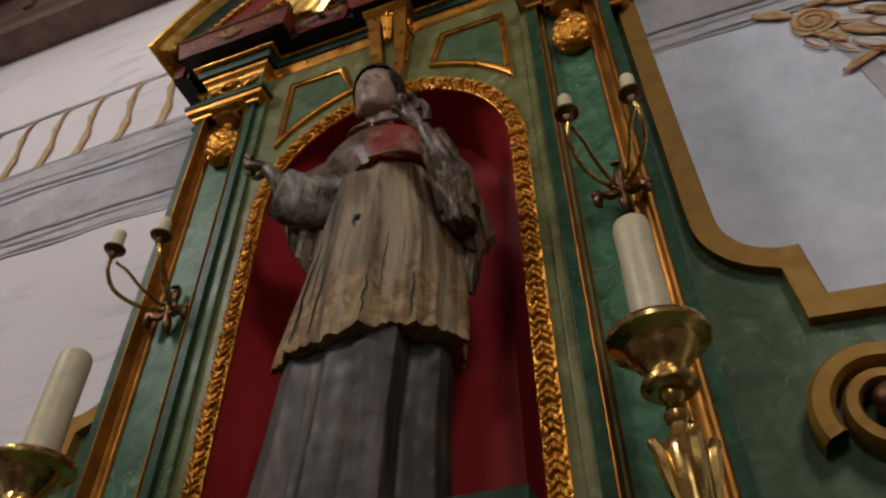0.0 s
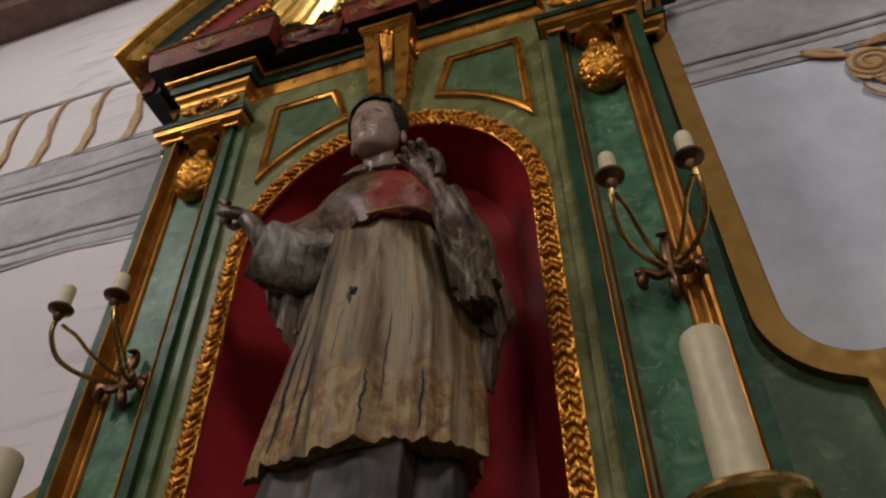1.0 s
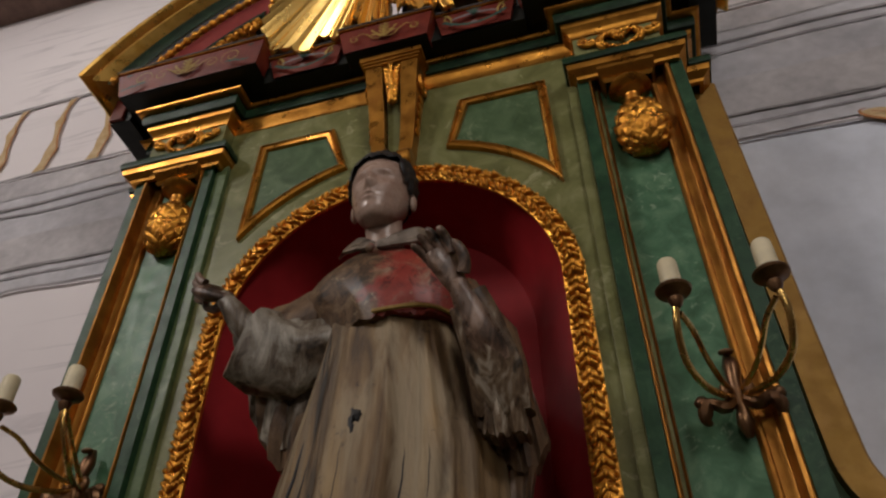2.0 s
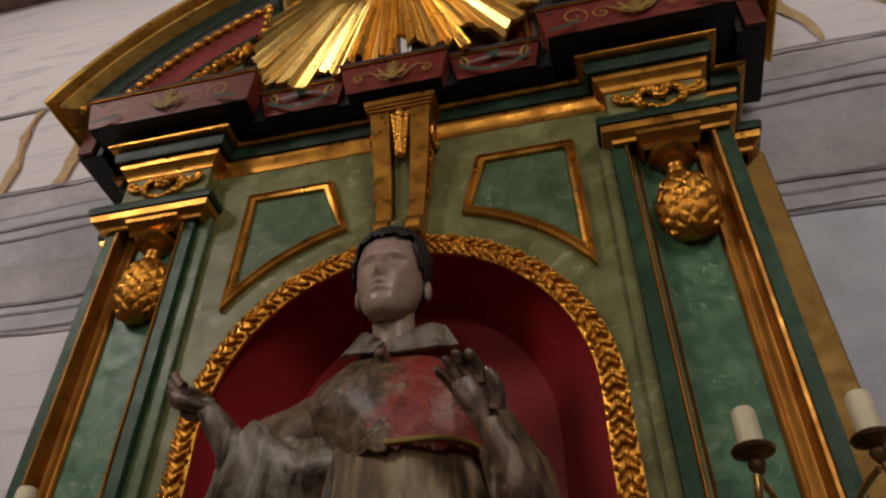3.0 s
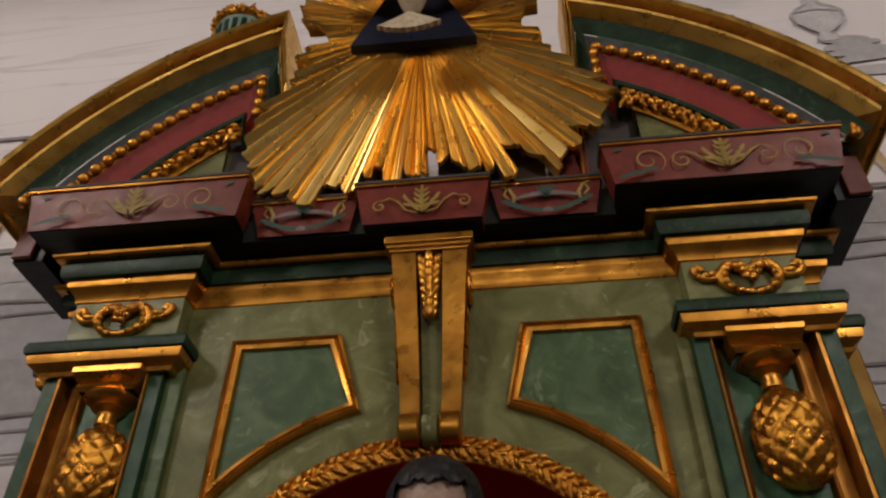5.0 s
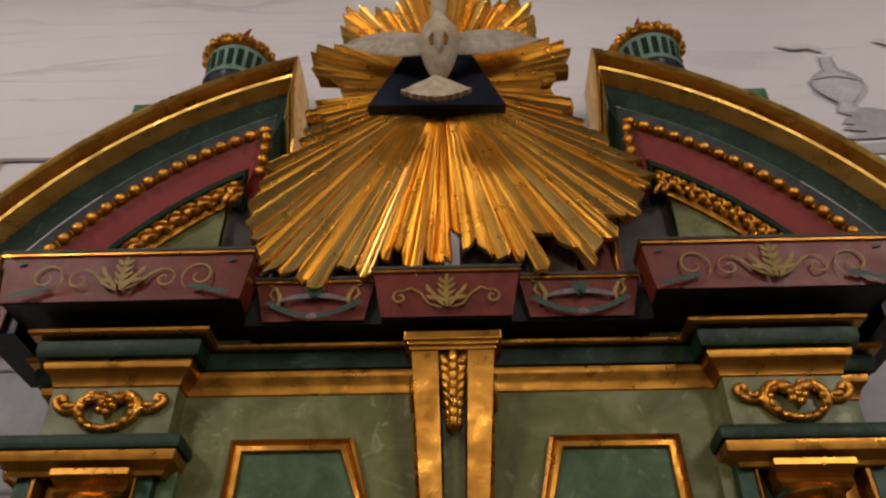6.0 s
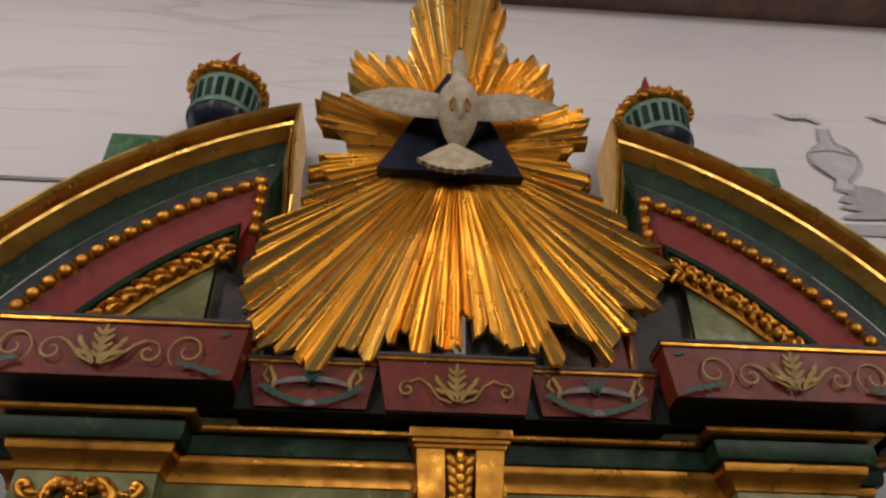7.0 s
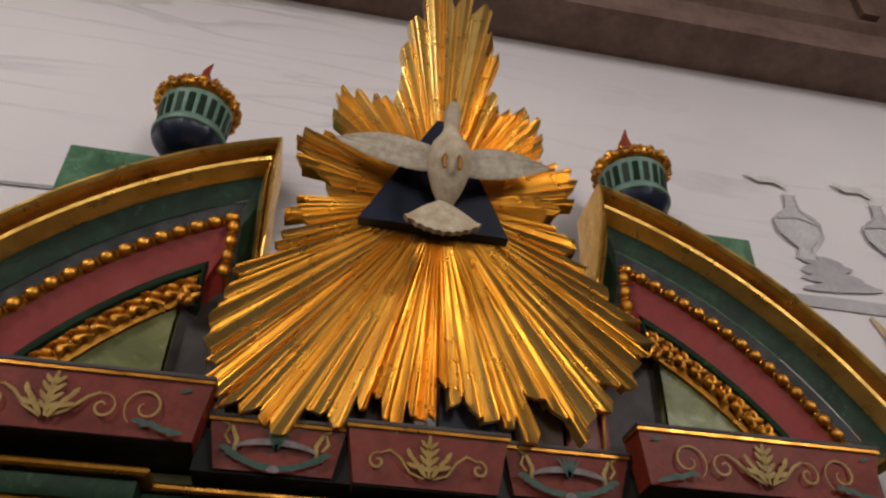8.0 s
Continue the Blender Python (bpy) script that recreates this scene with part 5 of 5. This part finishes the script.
for cx, cy, top, r in ((0.499, -0.17, 1.895, 0.0265), (-0.478, -0.195, 1.9, 0.029)):
    st = thing("candlestick", "tall turned brass altar candlestick on the altar shelf", "candlestick", (cx, cy, SHELF), "altar candlesticks")
    pan_z = 1.643 - SHELF
    bm = bmesh.new()
    lathe(bm, [(0.07, 0.0), (0.07, 0.012), (0.058, 0.02), (0.05, 0.04), (0.03, 0.07), (0.018, 0.1), (0.022, 0.12), (0.014, 0.14)], (0, 0, 0))
    part("base", bm, BRASS, st, smooth=35)
    bm = bmesh.new()
    lathe(bm, [(0.012, 0.13), (0.014, 0.25), (0.018, 0.34), (0.022, 0.39), (0.026, 0.425), (0.022, 0.44), (0.014, 0.45), (0.011, 0.462), (0.015, 0.468), (0.016, 0.476), (0.012, 0.483), (0.0105, 0.49), (0.015, 0.497), (0.016, 0.503), (0.0085, 0.512), (0.008, 0.523), (0.012, 0.528)], (0, 0, 0), 30)
    stem = part("stem", bm, BRASS, st, smooth=35)
    bm = bmesh.new()
    for k in range(4):
        t = math.pi / 2 * k + 0.4
        d = Vector((math.cos(t), math.sin(t), 0))
        tube(bm, curve_points([d * 0.02 + Vector((0, 0, 0.36)), d * 0.027 + Vector((0, 0, 0.4)), d * 0.03 + Vector((0, 0, 0.425)), d * 0.036 + Vector((0, 0, 0.437)), d * 0.034 + Vector((0, 0, 0.446))], 10), [0.004, 0.006, 0.008, 0.0095, 0.01, 0.0095, 0.009, 0.008, 0.007, 0.006, 0.003], n=7)
    part("leaf_collar", bm, BRASS, stem, smooth=True)
    bm = bmesh.new()
    lathe(bm, [(0.01, -0.04), (0.026, -0.039), (0.031, -0.034), (0.034, -0.028), (0.0335, -0.022), (0.028, -0.018), (0.026, -0.01), (0.029, 0.0), (0.037, 0.008), (0.043, 0.018), (0.046, 0.027), (0.05, 0.031), (0.06, 0.034), (0.066, 0.038), (0.0675, 0.043), (0.066, 0.048), (0.062, 0.051), (0.059, 0.049), (0.053, 0.047), (0.049, 0.05), (0.046, 0.055), (0.03, 0.053), (r + 0.002, 0.06)], (0, 0, pan_z), 44)
    part("drip_pan", bm, BRASS, st, smooth=30)
    bm = bmesh.new()
    lathe(bm, [(0.0335, -0.033), (0.0355, -0.03), (0.0355, -0.0265), (0.0335, -0.024)], (0, 0, pan_z), 60, 0.025, 30)
    part("beaded_ring", bm, BRASS, st, smooth=True)
    cd = thing("altar_candle", "thick ivory wax candle standing in a brass candlestick", "candle", (cx, cy, 1.693), "altar candles")
    bm = bmesh.new()
    h = top - 1.693
    rows = []
    for z, k in ((0.0, 1.03), (h * 0.3, 1.01), (h * 0.7, 1.0), (h - 0.008, 0.985), (h - 0.002, 0.94), (h, 0.86), (h - 0.004, 0.6), (h - 0.006, 0.2)):
        rows.append([(r * k * math.cos(t) + 0.001 * math.sin(z * 40 + t), r * k * math.sin(t), z + (0.003 * math.cos(t + 1) if z > h * 0.9 else 0)) for t in (2 * math.pi * i / 30 for i in range(30))])
    vs = grid(bm, rows, close_v=True)
    bm.faces.new(vs[-1])
    bm.faces.new(vs[0])
    part("wax", bm, WAX, cd, smooth=40)
    bm = bmesh.new()
    tube(bm, [(-0.004, -0.006, h - 0.006), (-0.005, -0.008, h + 0.003), (-0.002, -0.01, h + 0.007)], 0.0016, n=6)
    part("wick", bm, WICK, cd, smooth=True)

# ---- the saint's statue: one worn wooden figure ----
bm = bmesh.new()


def loft(levels, folds, amp, mat, n=200, cap=True, phase=0.0, rag=0.0, square=1.0):
    rows = []
    for i, (z, cx, cy, rx, ry, f) in enumerate(levels):
        row = []
        for k in range(n):
            a = 2 * math.pi * k / n
            w = sum(c * (math.sin(m * a + phase + p) if m < 6 else 1 - 2 * abs(math.sin(0.5 * (m * a + phase + p))) ** 0.7) for m, c, p in folds)
            q = 1 + amp * f * w
            zz = z + (rag * (noise.noise((3.1 * math.cos(a) * 2, 3.1 * math.sin(a) * 2, phase)) + 0.55 * noise.noise((13 * math.cos(a), 13 * math.sin(a), 4.0)) + 0.35 * noise.noise((31 * math.cos(a), 31 * math.sin(a), 2.0))) if i == 0 else 0)
            ca, sa = math.cos(a), math.sin(a)
            ca, sa = math.copysign(abs(ca) ** square, ca), math.copysign(abs(sa) ** square, sa)
            row.append((cx + rx * q * ca, cy + ry * q * sa, zz - (0.014 * max(0.0, -sa) if rag and i == 0 else 0)))
        rows.append(row)
    vs = grid(bm, rows, close_v=True, mat=mat)
    if cap:
        bm.faces.new(vs[0]).material_index = mat
        bm.faces.new(vs[-1]).material_index = mat


FOLDS = [(9, 0.4, 0.3), (14, 0.4, 1.1), (5, 0.3, 2.0), (22, 0.3, 0.0), (31, 0.2, 0.5)]
# 0 robe, 1 cassock, 2 sleeve, 3 cape, 4 skin, 5 hair, 6 hands
loft([(1.49, 0.0, -0.035, 0.152, 0.115, 1), (1.56, 0.004, -0.035, 0.143, 0.112, 1.2), (1.7, 0.01, -0.032, 0.136, 0.105, 1.1), (1.82, 0.016, -0.03, 0.138, 0.1, 0.9), (1.95, 0.03, -0.03, 0.13, 0.095, 0.6)], [(5, 0.8, 0.4), (8, 0.5, 1.0), (4, 0.4, 0.2), (19, 0.12, 0.0)], 0.13, 1, phase=0.6, square=0.85)
loft([(1.866, 0.022, -0.028, 0.17, 0.122, 1.0), (1.9, 0.026, -0.028, 0.167, 0.122, 1.0), (1.98, 0.036, -0.029, 0.16, 0.122, 0.85), (2.07, 0.045, -0.031, 0.148, 0.12, 0.7), (2.15, 0.045, -0.033, 0.13, 0.115, 0.5), (2.23, 0.044, -0.035, 0.113, 0.106, 0.4), (2.31, 0.042, -0.037, 0.1, 0.095, 0.3), (2.37, 0.04, -0.04, 0.085, 0.075, 0.2)], FOLDS, 0.085, 0, phase=0.2, rag=0.01, square=0.8)
# short cape over the shoulders, its hem hanging lower on one side
loft([(2.278, 0.062, -0.044, 0.104, 0.106, 0.5), (2.3, 0.055, -0.046, 0.116, 0.11, 0.5), (2.33, 0.042, -0.048, 0.135, 0.105, 0.4), (2.362, 0.03, -0.052, 0.138, 0.093, 0.35), (2.388, 0.028, -0.056, 0.118, 0.08, 0.3), (2.41, 0.028, -0.06, 0.088, 0.066, 0.2), (2.43, 0.026, -0.064, 0.056, 0.05, 0.1), (2.442, 0.025, -0.066, 0.036, 0.036, 0)], [(3, 0.5, 0.9), (8, 0.4, 0.3), (17, 0.25, 0.0)], 0.055, 3, phase=1.0, rag=0.009)
# neck and head
tube(bm, [(0.027, -0.066, 2.42), (0.026, -0.077, 2.456), (0.025, -0.086, 2.5), (0.024, -0.09, 2.53)], [0.038, 0.031, 0.0305, 0.033], n=18, mat=4)
HX = 0.023
rows = []
head = [(2.482, 0.012, 0.012, -0.13), (2.486, 0.02, 0.022, -0.125), (2.494, 0.028, 0.034, -0.117), (2.505, 0.034, 0.042, -0.11), (2.52, 0.0395, 0.049, -0.104), (2.538, 0.0445, 0.054, -0.099), (2.556, 0.047, 0.057, -0.095), (2.574, 0.048, 0.058, -0.092), (2.59, 0.046, 0.056, -0.09), (2.605, 0.04, 0.049, -0.088), (2.618, 0.029, 0.036, -0.086), (2.627, 0.014, 0.018, -0.085)]
for z in [2.482 + 0.145 * i / 64 for i in range(65)]:
    rx, ry, cy = (float(np.interp(z, [h[0] for h in head], [h[c] for h in head])) for c in (1, 2, 3))
    row = []
    for k in range(96):
        a = 2 * math.pi * k / 96
        x, y = rx * math.cos(a), ry * math.sin(a)
        front = max(0.0, -math.sin(a))
        if front > 0:
            y -= 0.014 * math.exp(-((x / 0.007) ** 2)) * math.exp(-(((z - 2.531) / 0.008) ** 2))
            y -= 0.007 * math.exp(-((x / 0.0055) ** 2)) * math.exp(-(((z - 2.548) / 0.013) ** 2))
            y -= 0.005 * math.exp(-((x / 0.01) ** 2)) * (math.exp(-(((z - 2.5165) / 0.0028) ** 2)) + math.exp(-(((z - 2.508) / 0.0028) ** 2)))
            y += 0.009 * math.exp(-(((abs(x) - 0.019) / 0.0095) ** 2)) * math.exp(-(((z - 2.55) / 0.0075) ** 2)) - 0.006 * math.exp(-(((abs(x) - 0.019) / 0.0065) ** 2)) * math.exp(-(((z - 2.549) / 0.0042) ** 2))
            y -= 0.003 * math.exp(-(((z - 2.564) / 0.007) ** 2))
        row.append((HX + 1.08 * x, cy + y, 2.473 + (z - 2.482) * 1.16))
    rows.append(row)
vs = grid(bm, rows, close_v=True, mat=4)
bm.faces.new(vs[0]).material_index = 4
bm.faces.new(vs[-1]).material_index = 4
for q in (-1, 1):
    ellipsoid(bm, (HX + q * 0.052, -0.086, 2.537), (0.006, 0.011, 0.018), 10, 4)
hair = []
hz, hx, hy, hc = [h[0] for h in head], [h[1] for h in head], [h[2] for h in head], [h[3] for h in head]
for i in range(17):
    f = i / 16
    row = []
    for j in range(140):
        a = 2 * math.pi * j / 140
        front = max(0.0, -math.sin(a))
        low = 2.592 if front > 0.7 else 2.545 + 0.047 * (front / 0.7) ** 4 if front > 0 else 2.548 - 0.05 * -min(0, -math.sin(a))
        low += 0.003 * math.sin(13 * a) + 0.002 * math.sin(29 * a)
        z = low + (2.634 - low) * f
        k = 1.06 + 0.07 * noise.noise((3.2 * math.cos(a) * 2, 3.2 * math.sin(a) * 2, z * 95)) + 0.05 * noise.noise((15 * math.cos(a), 15 * math.sin(a), z * 210))
        rx, ry = (float(np.interp(z - 0.008, hz, c)) * k + 0.003 for c in (hx, hy))
        if f == 1:
            rx, ry = rx * 0.4, ry * 0.4
        row.append((HX + 1.08 * rx * math.cos(a), float(np.interp(z, hz, hc)) + ry * math.sin(a), 2.473 + (z - 2.482) * 1.16))
    hair.append(row)
vs = grid(bm, hair, close_v=True, mat=5)
bm.faces.new(vs[-1]).material_index = 5


def sleeve(pts, radii, mat=2, droop=0.0, n=28):
    rows, pts = [], [Vector(p) for p in pts]
    for i, p in enumerate(pts):
        d = (pts[min(i + 1, len(pts) - 1)] - pts[max(i - 1, 0)]).normalized()
        side = d.cross(Vector((0, 0, 1))).normalized()
        up = side.cross(d)
        row = []
        for k in range(n):
            a = 2 * math.pi * k / n
            r = radii[i] * (1 + 0.07 * math.sin(6 * a + i) + 0.05 * math.sin(11 * a + 2 * i))
            sag = droop * (i / (len(pts) - 1)) * max(0.0, -math.sin(a)) ** 2
            row.append(p + side * r * math.cos(a) + up * (r * math.sin(a)) - Vector((0, 0, sag)))
        rows.append(row)
    vs = grid(bm, rows, close_v=True, mat=mat)
    bm.faces.new(vs[0]).material_index = mat
    bm.faces.new(vs[-1]).material_index = mat


def palm(at, ahead, across, size=1.0, curl=0.0, spread=0.35):
    """A carved palm with four fingers held close and a thumb."""
    at, ahead, across = Vector(at), Vector(ahead).normalized(), Vector(across).normalized()
    nrm = ahead.cross(across)
    tube(bm, [at - ahead * 0.016 * size, at - ahead * 0.004 * size, at + ahead * 0.01 * size, at + ahead * 0.024 * size, at + ahead * 0.036 * size], [0.0125 * size, 0.0155 * size, 0.0195 * size, 0.021 * size, 0.0185 * size], n=16, mat=6, squash=0.6)
    for k, u in enumerate((-0.0145, -0.005, 0.0045, 0.0135)):
        b = at + ahead * 0.028 * size + across * u * size
        l = (0.032, 0.037, 0.035, 0.028)[k] * size
        bend = curl * (1 + 0.12 * k)
        line = curve_points([b, b + ahead * l * 0.45 + nrm * bend * 0.004 + across * u * spread * 0.5, b + ahead * l * 0.82 + nrm * bend * 0.013 + across * u * spread, b + ahead * l + nrm * bend * 0.022 + across * u * spread], 9)
        tube(bm, line, [w * size for w in (0.0068, 0.0066, 0.0062, 0.0064, 0.006, 0.0055, 0.0056, 0.005, 0.004, 0.0018)], n=9, mat=6)
    b = at - across * 0.015 * size
    tube(bm, curve_points([b, b + ahead * 0.014 * size - across * 0.009 * size, b + ahead * 0.03 * size - across * 0.011 * size + nrm * curl * 0.004, b + ahead * 0.04 * size - across * 0.009 * size + nrm * curl * 0.008], 8), [w * size for w in (0.0075, 0.0075, 0.007, 0.0065, 0.0066, 0.006, 0.0052, 0.004, 0.0016)], n=9, mat=6)


# arm held out to the side, with a wide hanging sleeve
sleeve([(-0.02, -0.05, 2.37), (-0.075, -0.06, 2.34), (-0.125, -0.075, 2.31), (-0.155, -0.09, 2.295)], [0.045, 0.048, 0.047, 0.042], 7, 0.02)
sleeve([(-0.045, -0.06, 2.29), (-0.1, -0.075, 2.27), (-0.14, -0.1, 2.285), (-0.168, -0.125, 2.305)], [0.045, 0.055, 0.05, 0.038], 2, 0.055)
tube(bm, curve_points([(-0.12, -0.09, 2.27), (-0.16, -0.12, 2.295), (-0.187, -0.138, 2.33), (-0.207, -0.145, 2.357)], 10), [0.026, 0.025, 0.024, 0.023, 0.022, 0.021, 0.019, 0.017, 0.015, 0.014, 0.013], n=12, mat=2)


def drape(top, bottom, thick, mat, n=18, rows_n=8, wob=1.0):
    """A hanging piece of carved cloth between two lines."""
    a, b = curve_points(top, n), curve_points(bottom, n)
    front = []
    for i in range(rows_n + 1):
        f = i / rows_n
        front.append([p.lerp(q, f) + Vector((0, wob * (-0.006 * math.sin(k * 1.3 + f * 2) - 0.01 * math.sin(math.pi * f)), wob * 0.003 * math.sin(k * 2.1) * f)) for k, (p, q) in enumerate(zip(a, b))])
    rear = [[p + Vector((0, thick, 0)) for p in r] for r in front]
    grid(bm, front, mat=mat)
    grid(bm, rear, mat=mat)
    for u, v in ((front[0], rear[0]), (front[-1], rear[-1]), ([r[0] for r in front], [r[0] for r in rear]), ([r[-1] for r in front], [r[-1] for r in rear])):
        grid(bm, [u, v], mat=mat)


drape([(-0.19, -0.125, 2.31), (-0.14, -0.1, 2.29), (-0.09, -0.08, 2.3), (-0.05, -0.06, 2.31)], [(-0.188, -0.075, 2.25), (-0.168, -0.055, 2.18), (-0.13, -0.05, 2.135), (-0.075, -0.05, 2.15)], 0.02, 2)
drape([(-0.19, -0.09, 2.275), (-0.15, -0.075, 2.24), (-0.11, -0.065, 2.22), (-0.07, -0.05, 2.22)], [(-0.178, -0.055, 2.225), (-0.155, -0.045, 2.15), (-0.125, -0.04, 2.112), (-0.085, -0.04, 2.12)], 0.016, 7)
palm((-0.21, -0.147, 2.358), (-0.9, -0.05, 0.4), (0.25, -0.8, 0.5), 1.05, 0.6)
# arm bent upwards before the breast
sleeve([(0.1, -0.05, 2.365), (0.145, -0.055, 2.325), (0.185, -0.065, 2.255), (0.205, -0.075, 2.17), (0.21, -0.085, 2.115)], [0.042, 0.043, 0.04, 0.038, 0.034], 7, 0.02)
sleeve([(0.205, -0.09, 2.125), (0.205, -0.125, 2.165), (0.195, -0.15, 2.215), (0.183, -0.165, 2.255)], [0.038, 0.037, 0.032, 0.027], 8, 0.02)
tube(bm, curve_points([(0.208, -0.135, 2.165), (0.196, -0.162, 2.2), (0.184, -0.176, 2.235), (0.173, -0.185, 2.264)], 10), [0.026, 0.026, 0.025, 0.024, 0.022, 0.02, 0.019, 0.018, 0.016, 0.015, 0.014], n=12, mat=6)
palm((0.168, -0.186, 2.272), (-0.34, -0.26, 0.88), (-0.88, 0.4, -0.05), 1.2, 0.7)
# turned-down collar: two stiff worn flaps
drape([(0.024, -0.118, 2.437), (0.008, -0.112, 2.452), (-0.012, -0.1, 2.47), (-0.03, -0.085, 2.466)], [(0.016, -0.135, 2.41), (-0.002, -0.133, 2.413), (-0.026, -0.124, 2.42), (-0.042, -0.104, 2.43)], 0.007, 10, 14, 5, 0.12)
drape([(0.028, -0.118, 2.437), (0.05, -0.11, 2.452), (0.078, -0.095, 2.474), (0.1, -0.08, 2.478)], [(0.036, -0.137, 2.406), (0.062, -0.133, 2.408), (0.094, -0.12, 2.418), (0.122, -0.096, 2.432)], 0.007, 10, 14, 5, 0.12)
ellipsoid(bm, (0.026, -0.138, 2.405), (0.008, 0.006, 0.008), 8, 3)
drape([(0.165, -0.05, 2.35), (0.19, -0.04, 2.32), (0.21, -0.03, 2.29), (0.22, -0.02, 2.26)], [(0.19, -0.06, 2.08), (0.212, -0.045, 2.06), (0.235, -0.03, 2.075), (0.25, -0.015, 2.12)], 0.022, 7)
drape([(0.17, -0.11, 2.2), (0.2, -0.13, 2.2), (0.225, -0.12, 2.2)], [(0.175, -0.1, 2.095), (0.205, -0.115, 2.075), (0.238, -0.1, 2.085)], 0.03, 8)
drape([(0.2, -0.03, 2.09), (0.22, -0.03, 2.08), (0.235, -0.03, 2.08)], [(0.2, -0.03, 1.97), (0.212, -0.03, 1.98), (0.222, -0.03, 2.03)], 0.012, 7, 8, 5)
# splits in the wood of the robe
ROBE_AT = [(1.866, 0.022, 0.17, 0.122), (1.98, 0.036, 0.16, 0.122), (2.07, 0.045, 0.148, 0.12), (2.15, 0.045, 0.13, 0.115), (2.23, 0.044, 0.113, 0.106), (2.31, 0.042, 0.1, 0.095)]
for deg, z0, z1, w in ((-128, 1.87, 2.16, 0.0026), (-112, 1.87, 2.02, 0.002), (-52, 1.87, 1.96, 0.0028), (-100, 2.0, 2.2, 0.0014), (-75, 1.9, 2.1, 0.0012), (-142, 1.9, 2.24, 0.0016), (-90, 2.12, 2.28, 0.0012), (-62, 2.0, 2.22, 0.0012), (-96, 2.09, 2.13, 0.0055), (-94, 2.105, 2.122, 0.007), (-120, 1.94, 2.1, 0.0018), (-82, 1.87, 1.95, 0.002)):
    line = []
    for i in range(14):
        z = z0 + (z1 - z0) * i / 13
        a = radians(deg + 0.5 * math.sin(i * 0.9) + 0.3 * math.sin(i * 2.7))
        cx, rx, ry = (float(np.interp(z, [r[0] for r in ROBE_AT], [r[c] for r in ROBE_AT])) for c in (1, 2, 3))
        f = float(np.interp(z, [1.866, 2.07, 2.31], [1.0, 0.7, 0.3]))
        q = 1 + 0.085 * f * sum(c * (math.sin(m * a + 0.2 + p) if m < 6 else 1 - 2 * abs(math.sin(0.5 * (m * a + 0.2 + p))) ** 0.7) for m, c, p in FOLDS)
        ca, sa = math.cos(a), math.sin(a)
        line.append((cx + rx * q * math.copysign(abs(ca) ** 0.8, ca), -0.03 + ry * q * math.copysign(abs(sa) ** 0.8, sa), z))
    tube(bm, line, [w * (0.3 + 0.7 * math.sin(math.pi * (i + 0.7) / 14.4)) for i in range(14)], n=6, mat=5)
# yellow hem of the cape
tube(bm, [(0.062 + 0.108 * math.cos(t), -0.044 + 0.11 * math.sin(t), 2.272 + 0.003 * math.sin(t * 5)) for t in np.linspace(radians(-100), radians(-15), 16)], 0.0035, n=6, mat=9)
# shoe tips
for x in (-0.03, 0.1):
    ellipsoid(bm, (x, -0.135, 1.505), (0.032, 0.045, 0.018), 12, 1)
statue = finish("saint_statue", bm, [ROBE, CASSOCK, SLEEVE, CAPE, SKIN, HAIR, HANDWOOD, BROWN_WOOD, MOTTLED, YELLOW, COLLAR], None, smooth=55)
tagged(statue, "weathered wooden statue in worn grey robe standing in the niche", "statue")
